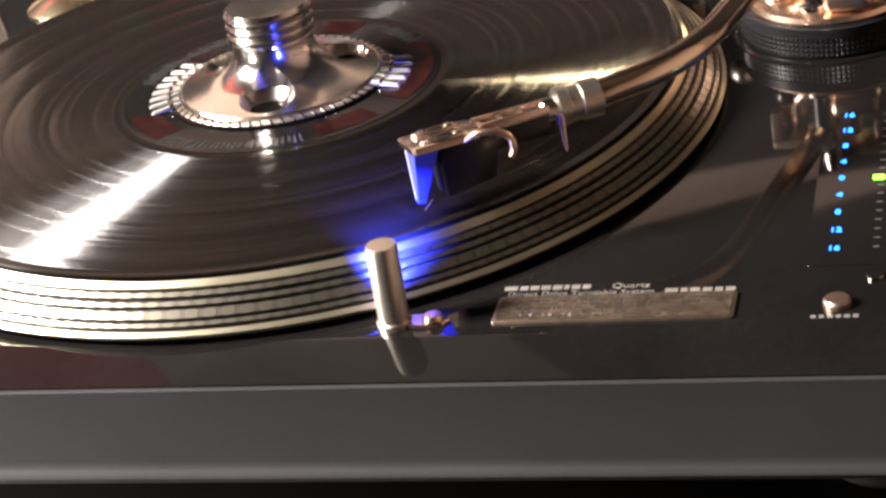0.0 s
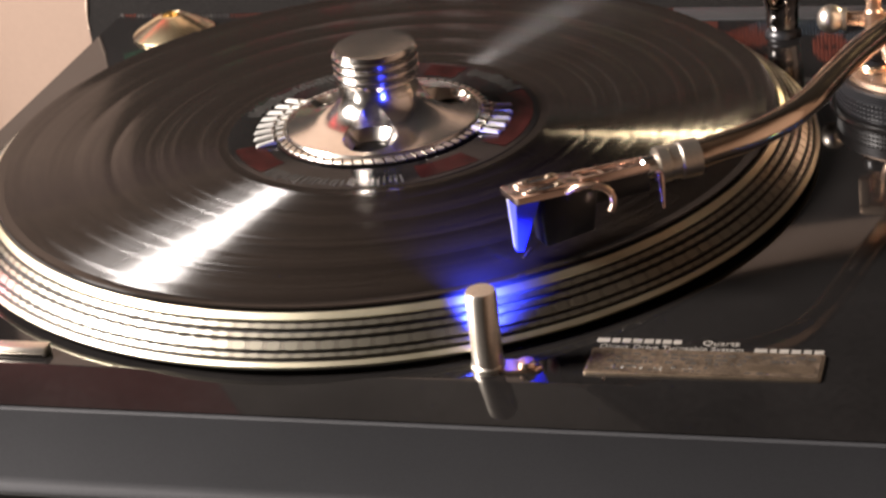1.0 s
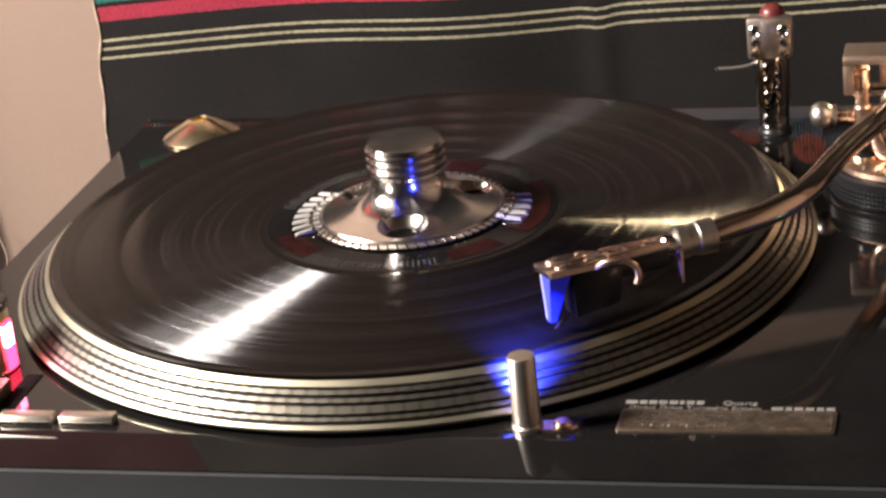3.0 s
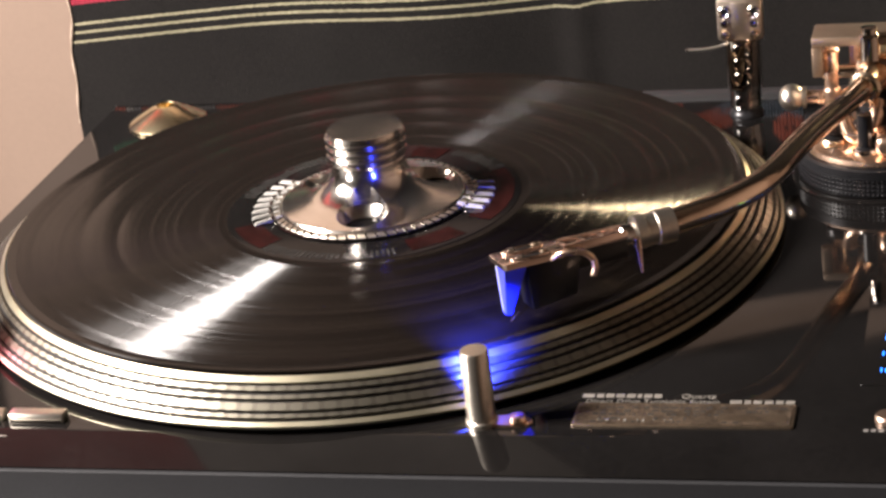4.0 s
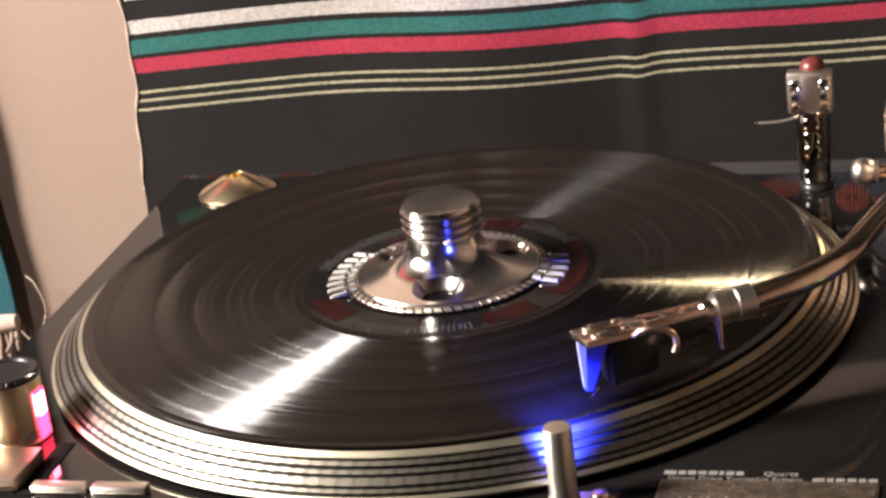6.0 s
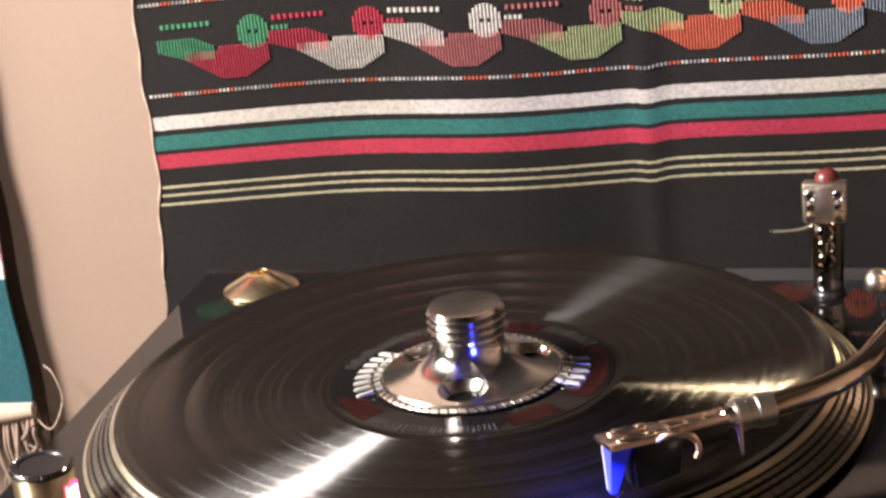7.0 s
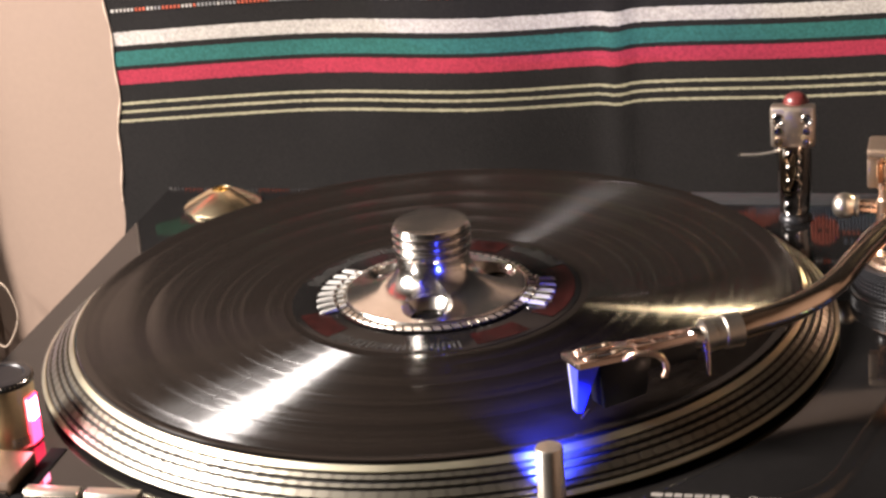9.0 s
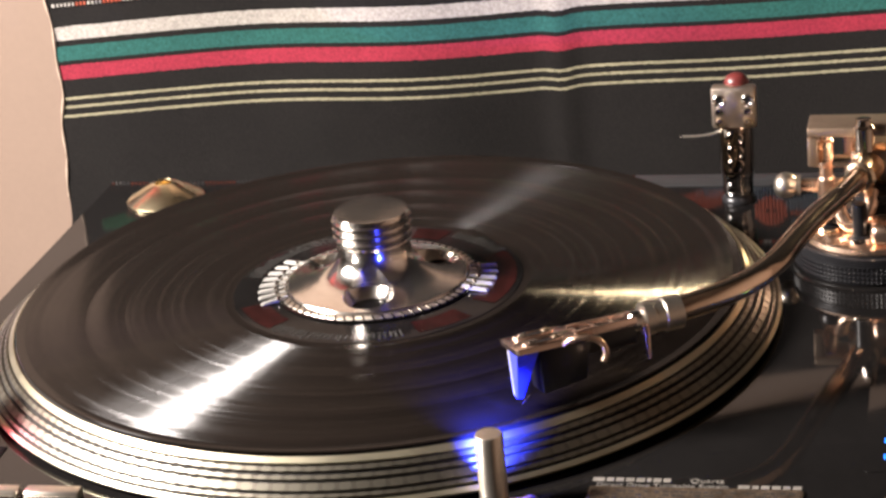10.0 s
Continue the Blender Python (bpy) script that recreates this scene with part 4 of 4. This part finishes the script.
    a = [bm.verts.new(v) for v in ((-0.0585, -0.0078, -0.0005), (-0.0585, 0.0010, -0.0005), (-0.0506, 0.0010, -0.0005), (-0.0506, -0.0086, -0.0005))]
    b = [bm.verts.new(v) for v in ((-0.0590, -0.0026, -0.0176), (-0.0590, 0.0004, -0.0176), (-0.0570, 0.0004, -0.0180), (-0.0570, -0.0028, -0.0180))]
    bm.faces.new(a), bm.faces.new(b[::-1])
    for q in range(4):
        bm.faces.new((a[q], a[(q + 1) % 4], b[(q + 1) % 4], b[q]))
    put("stylus_guard", bm, LAMP_BLUE_STYLUS, sh, "blue wedge-shaped stylus holder")
    put("guard_edge", prism([(-0.0588, 0.0012), (-0.0588, 0.0024), (-0.0565, 0.0024), (-0.0565, 0.0012)], -0.0174, -0.0003, 0.0003), CLEAR_EDGE, sh, "pale clear plastic edge")
    put("cantilever", rod((-0.0535, 0, -0.0185), (-0.0570, 0, -0.0212), 0.0005, 0.0004, 10), CHROME, sh)


tonearm()


def spare_shell():
    sp = thing("spare_headshell", "spare rose gold headshell standing upright on its holder", "headshell", pose(0.1370, 0.1335, 0.0005))
    part("holder", lathe([(0, 0), (0.0076, 0), (0.0076, 0.0010), (0.0070, 0.0020), (0.0064, 0.0030), (0.0064, 0.0042), (0, 0.0042)], 36), BLACKMETAL, sp)
    nk = part("neck", lathe([(0, 0.0040), (0.0066, 0.0040), (0.0069, 0.0060), (0.0069, 0.0066), (0.0072, 0.0120), (0.0076, 0.0128), (0.0076, 0.0150), (0, 0.0150)], 36), CHROME, sp)
    bd = part("body", lathe([(0, 0.0145), (0.0076, 0.0145), (0.0079, 0.0155), (0.0079, 0.0362), (0.0070, 0.0372), (0, 0.0372)], 40), SMOKED, sp, "dark polished shell neck with round holes")
    for z in (0.0190, 0.0255, 0.0320):
        part("hole_ring", lathe([(0.0026, -0.0016), (0.0040, -0.0016), (0.0040, -0.0002), (0.0034, 0.0004), (0.0026, 0.0000), (0.0022, -0.0016)], 28, None, pose(0, -0.0077, z, 90)), SMOKED, bd)
        part("hole", lathe([(0, -0.0012), (0.0016, -0.0010), (0.0026, -0.0004), (0.0028, -0.0014), (0, -0.0016)], 20, None, pose(0, -0.0077, z, 90)), SMOKED, bd)
    hd = part("head_plate", box(-0.0100, 0.0100, -0.0060, 0.0010, 0.0365, 0.0560, 0.0014), SHELL_SATIN, sp, "square plate with mounting holes")
    for sx in (-0.0064, 0.0064):
        part("hole_ring", lathe([(0.0015, -0.0004), (0.0029, -0.0004), (0.0029, 0.0003), (0.0022, 0.0008), (0.0015, 0.0003), (0.0015, -0.0004)], 24, None, pose(sx, -0.0060, 0.0500, 90)), CHROME, hd)
        # a flat black disc on the plate paints the hole's dark inside
        part("hole", lathe([(0, 0), (0.0016, 0), (0.0016, 0.0002), (0, 0.0002)], 20, None, pose(sx, -0.0060, 0.0500, 90)), BLACKMETAL, hd)
        part("screw", lathe([(0, -0.0002), (0.0019, -0.0002), (0.0018, 0.0010), (0, 0.0016)], 20, None, pose(sx, -0.0060, 0.0448, 90)), CHROME, hd)
        part("screw", lathe([(0, -0.0002), (0.0022, -0.0002), (0.0020, 0.0012), (0, 0.0018)], 20, None, pose(sx, -0.0060, 0.0396, 90)), GOLD, hd)
    part("centre_plate", box(-0.0034, 0.0034, -0.0067, -0.0059, 0.0425, 0.0545, 0.0004), SHELL_SATIN, hd)
    part("red_cap", lathe([(0, 0.0540), (0.0056, 0.0540), (0.0056, 0.0566), (0.0046, 0.0588), (0.0026, 0.0600), (0, 0.0603)], 28, None, pose(0.001, 0.0020, 0)), RED_TIP, sp, "red plastic cap")
    lift = spline([(-0.0060, -0.0010, 0.0345), (-0.0100, -0.0015, 0.0328), (-0.0170, -0.0018, 0.0318), (-0.0245, -0.0018, 0.0316)], 5)
    fl = part("finger_lift", sweep(lift, 0.0007, 10), ALU_SATIN, sp)
    part("lift_tip", lathe([(0, -0.0009), (0.0009, -0.0004), (0.0009, 0.0004), (0, 0.0009)], 12, None, pose(-0.0247, -0.0018, 0.0316)), CHROME, fl)


spare_shell()

# ---- cloth on the wall ----
CX0, CX1, CZ0 = -0.2635, 0.62, -0.20


def cloth_top(x):
    """The upper hem droops towards the arm side."""
    return 0.211 - 0.19 * (min(max(x, 0.060), 0.30) - 0.086)


def cloth_at(x, z, off=0.0):
    """The cloth's surface: slightly skewed to the wall, with soft waves and one crease."""
    y = 0.303 + 0.115 * (min(x, 0.02) + 0.262) + 0.02 * max(0.0, x - 0.02)
    y += 0.0022 * math.sin(17 * x + 3 * z) + 0.0012 * math.sin(41 * x - 2 * z + 1.0)
    c = abs(x - 0.021)
    y -= 0.0022 * math.exp(-(c / 0.008) ** 2)
    dz = 0.035 * max(0.0, x - 0.021) + 0.017 * max(0.0, min(-x, 0.21)) - 0.0040 * math.exp(-(x - CX0) / 0.045) + 0.0008 * math.sin(33 * x) - 0.0011 * math.exp(-(c / 0.006) ** 2)
    e = 0.0007 * math.sin(70 * z) + 0.0007 * math.sin(163 * z + 1) if x < CX0 + 0.004 else 0.0
    return Vector((x + e - 0.105 * max(0.0, -z) * math.exp(-(x - CX0) / 0.05), y - off, z + dz))


def stripes():
    m = thread("woven_striped_cloth", (0.03, 0.027, 0.025))
    nt = m.node_tree
    b = nt.nodes["Principled BSDF"]
    uv = nt.nodes.new("ShaderNodeUVMap")
    uv.uv_map = "weave"
    sep = nt.nodes.new("ShaderNodeSeparateXYZ")
    nt.links.new(uv.outputs[0], sep.inputs[0])
    n = nt.nodes.new("ShaderNodeTexNoise")
    n.inputs["Scale"].default_value = 420
    nt.links.new(uv.outputs[0], n.inputs["Vector"])
    j = nt.nodes.new("ShaderNodeMath")
    j.operation = "MULTIPLY_ADD"
    j.inputs[1].default_value = 0.0011
    nt.links.new(n.outputs["Fac"], j.inputs[0]), nt.links.new(sep.outputs[1], j.inputs[2])
    off = nt.nodes.new("ShaderNodeMath")
    off.operation = "SUBTRACT"
    off.inputs[1].default_value = 0.00055
    nt.links.new(j.outputs[0], off.inputs[0])
    BLACK, WHITE, TEAL, RED, YEL = (0.0098, 0.0085, 0.0078), (0.37, 0.34, 0.305), (0.021, 0.094, 0.082), (0.275, 0.025, 0.045), (0.30, 0.275, 0.18)
    half = [(-0.0115, 0.0016, YEL), (-0.0060, 0.0016, YEL), (-0.0009, 0.0016, YEL), (0.0147, 0.0085, RED), (0.0258, 0.0087, TEAL), (0.0376, 0.0080, WHITE)]
    col = None
    for z, w, c in half:
        cmpn = nt.nodes.new("ShaderNodeMath")
        cmpn.operation = "COMPARE"
        cmpn.inputs[1].default_value, cmpn.inputs[2].default_value = z, w / 2
        nt.links.new(off.outputs[0], cmpn.inputs[0])
        mix = nt.nodes.new("ShaderNodeMix")
        mix.data_type = "RGBA"
        nt.links.new(cmpn.outputs[0], mix.inputs["Factor"])
        if col is None:
            mix.inputs["A"].default_value = (*BLACK, 1)
            mix.inputs[6].default_value = (*BLACK, 1)
        else:
            nt.links.new(col, mix.inputs[6])
        mix.inputs[7].default_value = (*c, 1)
        col = mix.outputs[2]
    # threads: fine ribs with uneven shade
    old = b.inputs["Base Color"].links[0].from_socket
    scale = old.node
    grain_src = scale.inputs["Scale"].links[0].from_socket
    vm = nt.nodes.new("ShaderNodeVectorMath")
    vm.operation = "SCALE"
    nt.links.new(col, vm.inputs[0]), nt.links.new(grain_src, vm.inputs["Scale"])
    nt.links.new(vm.outputs[0], b.inputs["Base Color"])
    return m


def wall_cloth():
    nx, nz = 200, 50
    bm = bmesh.new()
    uv = bm.loops.layers.uv.new("weave")
    grid = []
    for i in range(nx + 1):
        x = CX0 + (CX1 - CX0) * i / nx
        top = cloth_top(x)
        grid.append([(bm.verts.new(cloth_at(x, CZ0 + (top - CZ0) * k / nz)), x, CZ0 + (top - CZ0) * k / nz) for k in range(nz + 1)])
    for i in range(nx):
        for k in range(nz):
            q = (grid[i][k], grid[i + 1][k], grid[i + 1][k + 1], grid[i][k + 1])
            f = bm.faces.new([v[0] for v in q])
            for lp, v in zip(f.loops, q):
                lp[uv].uv = (v[1], v[2])
    ob = part("wall_cloth", bm, stripes(), smooth=80)
    so = ob.modifiers.new("thickness", "SOLIDIFY")
    so.thickness, so.offset = 0.0014, 1
    tagged(ob, "black woven cloth with coloured stripes and motifs hanging on the wall", "wall hanging")
    palette = [(T_GREEN, T_RED), (T_RED, T_WHITE), (T_WHITE, T_ROSE), (T_ROSE, T_LIME), (T_LIME, T_ORANGE), (T_ORANGE, T_BLUE), (T_BLUE, T_GREEN), (T_GREEN, T_RED)]

    def strip(bm, x, z0, z1, w):
        p = [cloth_at(x - w / 2, z0, 0.0008), cloth_at(x + w / 2, z0, 0.0008), cloth_at(x + w / 2, z1, 0.0008), cloth_at(x - w / 2, z1, 0.0008)]
        r = [cloth_at(x, z0 + (z1 - z0) * 0.04, 0.0012), cloth_at(x, z1 - (z1 - z0) * 0.04, 0.0012)]
        v = [bm.verts.new(a) for a in p + r]
        for q in ((0, 4, 5, 3), (4, 1, 2, 5), (0, 1, 4), (2, 3, 5)):
            bm.faces.new([v[a] for a in q])

    for k, (ca, cb) in enumerate(palette):
        x0 = -0.2520 + 0.0655 * k
        # upper and lower half of the boat-shaped motif, a lozenge, and a dash
        bm = bmesh.new()
        n = 18
        for i in range(n):
            f = i / n
            strip(bm, x0 + 0.034 * f + 0.0010, 0.0790 - 0.0060 * min(1, f * 1.9), 0.0862 - (0 if f < 0.62 else 0.0058 * (f - 0.62) / 0.38), 0.0011)
        for i in range(9):
            h = 0.0098 * math.sqrt(max(0.08, 1 - (abs(i - 4) / 4.5) ** 2))
            gap = 0.0011 if i in (3, 5) else 0.0
            strip(bm, x0 + 0.0495 + 0.0020 * i, 0.0868 - h, 0.0868 - gap, 0.0014)
            strip(bm, x0 + 0.0495 + 0.0020 * i, 0.0868 + gap + 0.0002, 0.0868 + h, 0.0014)
        for i in range(9):
            strip(bm, x0 + 0.0045 + 0.0034 * i, 0.0925, 0.0952, 0.0020)
        for i in range(4):
            strip(bm, x0 + 0.0690 + 0.0026 * i, 0.0868, 0.0892, 0.0018)
        part("woven_motif", bm, ca, ob)["kind"] = "stuff"
        bm = bmesh.new()
        for i in range(29):
            f = i / 28
            lo = 0.0735 - 0.0125 * min(1, f * 2.4) if f < 0.72 else 0.0610 + 0.0085 * (f - 0.72) / 0.28
            strip(bm, x0 + 0.0165 + 0.0480 * f, lo, 0.0800 - 0.0025 + (0.0025 if f > 0.4 else 0), 0.0010)
        part("woven_motif", bm, cb, ob)["kind"] = "stuff"
    rnd = random.Random(3)
    for zc in (0.0543, 0.1075):
        rows = {0: bmesh.new(), 1: bmesh.new(), 2: bmesh.new()}
        x, run, ph = CX0 + 0.004, 6, 1
        while x < 0.45:
            strip(rows[ph], x, zc - 0.0009, zc + 0.0009, 0.0013)
            x += 0.0023
            run -= 1
            if run <= 0:
                ph = rnd.choice((0, 1, 1, 2) if ph != 1 else (0, 0, 2))
                run = rnd.randint(1, 3)
        for ph, mt in ((0, T_ORANGE), (1, T_WHITE), (2, T_PALE)):
            d = part("stitching", rows[ph], mt, ob)
            d["kind"] = "stuff"
    # a pale cord paints the lamp's light along the cloth's edge
    edge = [cloth_at(CX0, -0.06 + 0.245 * i / 60, 0.0004) for i in range(61)]
    part("lit_edge", sweep(edge, [0.0006 + 0.0003 * math.sin(5.0 * i) for i in range(61)], 8), FRINGE, ob, "pale cord standing in for the lamplit cloth edge")


wall_cloth()


def side_blanket():
    m = thread("blanket_bands", (0.5, 0.5, 0.5))
    nt = m.node_tree
    b = nt.nodes["Principled BSDF"]
    tc = nt.nodes.new("ShaderNodeTexCoord")
    sep = nt.nodes.new("ShaderNodeSeparateXYZ")
    nt.links.new(tc.outputs["Object"], sep.inputs[0])
    rp = nt.nodes.new("ShaderNodeValToRGB")
    rp.color_ramp.interpolation = "CONSTANT"
    mr = nt.nodes.new("ShaderNodeMapRange")
    mr.inputs["From Min"].default_value, mr.inputs["From Max"].default_value = 0.0, 0.80
    nt.links.new(sep.outputs[2], mr.inputs["Value"]), nt.links.new(mr.outputs[0], rp.inputs[0])
    # bands from 0.30 up are unseen, added for reflections in the deck
    rows = ((0.0, (0.55, 0.50, 0.45)), (0.004, (0.022, 0.088, 0.105)), (0.083, (0.62, 0.52, 0.52)), (0.094, (0.45, 0.23, 0.30)), (0.104, (0.50, 0.34, 0.40)), (0.114, (0.17, 0.07, 0.17)),
            (0.125, (0.30, 0.17, 0.30)), (0.134, (0.10, 0.04, 0.11)), (0.146, (0.035, 0.02, 0.03)), (0.30, (0.03, 0.025, 0.03)), (0.52, (0.30, 0.03, 0.03)), (0.68, (0.03, 0.025, 0.03)))
    cr = rp.color_ramp
    while len(cr.elements) < len(rows):
        cr.elements.new(0.5)
    for e, (p, c) in zip(cr.elements, rows):
        e.position, e.color = p * 1.07 / 0.80, (*c, 1)
    src = b.inputs["Base Color"].links[0].from_socket.node.inputs["Scale"].links[0].from_socket
    vm = nt.nodes.new("ShaderNodeVectorMath")
    vm.operation = "SCALE"
    nt.links.new(rp.outputs[0], vm.inputs[0]), nt.links.new(src, vm.inputs["Scale"])
    nt.links.new(vm.outputs[0], b.inputs["Base Color"])
    BX, BY, BZ = -0.3920, 0.352, -0.1655
    bm = bmesh.new()
    nx, nz = 40, 60
    def at(i, k):
        x, z = -0.52 * i / nx, 0.80 * k / nz
        return Vector((x - 0.035 * z + 0.0012 * math.sin(60 * z), 0.004 * math.sin(22 * x) - 0.002, z))
    g = [[bm.verts.new(at(i, k)) for k in range(nz + 1)] for i in range(nx + 1)]
    for i in range(nx):
        for k in range(nz):
            bm.faces.new((g[i][k], g[i + 1][k], g[i + 1][k + 1], g[i][k + 1]))
    ob = part("striped_blanket", bm, m, smooth=80)
    ob.matrix_world = pose(BX, BY, BZ)
    so = ob.modifiers.new("thickness", "SOLIDIFY")
    so.thickness = 0.003
    tagged(ob, "teal and purple striped blanket with cream fringe on the wall", "blanket")
    hem = [Vector((-0.0 - 0.02 * i, -0.004 + 0.004 * math.sin(22 * -0.02 * i), 0.001 - 0.022 * min(1, 0.11 * i) + 0.001 * math.sin(2.1 * i))) for i in range(26)]
    part("hem", sweep(hem, [0.0052 + 0.0016 * math.sin(1.7 * i) + 0.0020 * min(1, 0.2 * i) for i in range(26)], 12), FRINGE, ob, "thick cream hem")
    rnd = random.Random(7)
    for i in range(150):
        x = -0.001 - 0.0034 * i + rnd.uniform(-0.0012, 0.0012)
        a = Vector((x, -0.005 + 0.004 * math.sin(22 * x), -0.004 - 0.022 * min(1, 0.11 * i * 0.17)))
        l = rnd.uniform(0.022, 0.062)
        pts = [a, a + Vector((rnd.uniform(-0.003, 0.003), rnd.uniform(-0.004, 0), -0.35 * l)), a + Vector((rnd.uniform(-0.007, 0.007), rnd.uniform(-0.004, 0.002), -0.7 * l)), a + Vector((rnd.uniform(-0.010, 0.010), 0, -l))]
        part("fringe_strand", sweep(spline(pts, 4), [0.0016 * (1 - 0.6 * j / 12) for j in range(13)], 6), FRINGE_DIM, ob)
    loop = spline([(-0.004, -0.004, 0.002), (0.010, -0.006, -0.012), (0.022, -0.006, 0.008), (0.018, -0.005, 0.026), (0.012, -0.004, 0.032)], 6)
    part("loose_thread", sweep(loop, 0.0005, 6), FRINGE, ob)
    panel_black = thread("dull_black_panel", (0.006, 0.0055, 0.005))
    board = thing("reflection_board", "unseen thin panels above the cloth, added to shape the deck's reflections", "board", pose(0.22, 0.361, 0.245))
    # added unseen panels; the lower edge falls towards the arm side to suit the deck's reflections
    bm = prism([(-0.27, 0.051), (0.62, -0.211), (0.62, 0.34), (-0.27, 0.34)], 0.0, 0.004)
    bmesh.ops.transform(bm, matrix=Matrix(((1, 0, 0, 0), (0, 0, 1, 0), (0, 1, 0, 0), (0, 0, 0, 1))), verts=bm.verts)
    part("lower_panel", bm, panel_black, board)
    bm = prism([(-0.39, 0.341), (0.80, 0.341), (0.80, 1.25), (-0.10, 1.25), (-0.22, 0.72)], 0.0, 0.004)
    bmesh.ops.transform(bm, matrix=Matrix(((1, 0, 0, 0), (0, 0, 1, 0), (0, 1, 0, 0), (0, 0, 0, 1))), verts=bm.verts)
    part("upper_panel", bm, panel_black, board)
    # an unseen panel whose grey paints the shade on the wall
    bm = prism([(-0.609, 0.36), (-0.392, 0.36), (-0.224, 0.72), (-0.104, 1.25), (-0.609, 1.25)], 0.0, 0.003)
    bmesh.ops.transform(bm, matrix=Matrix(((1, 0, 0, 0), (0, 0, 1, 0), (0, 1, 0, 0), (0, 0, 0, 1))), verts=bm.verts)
    part("shaded_wall_panel", bm, SHADED_WALL_GREY, board, "grey panel painted as the shaded wall, for the deck's reflections")
    # unseen too, added for the red reflection at the deck's front left
    part("red_panel", box(-0.95, -0.610, 0.0, 0.004, 0.36, 1.25, 0.001), DARK_RED, board, "unseen dark red panel added for the deck's red reflection")


side_blanket()
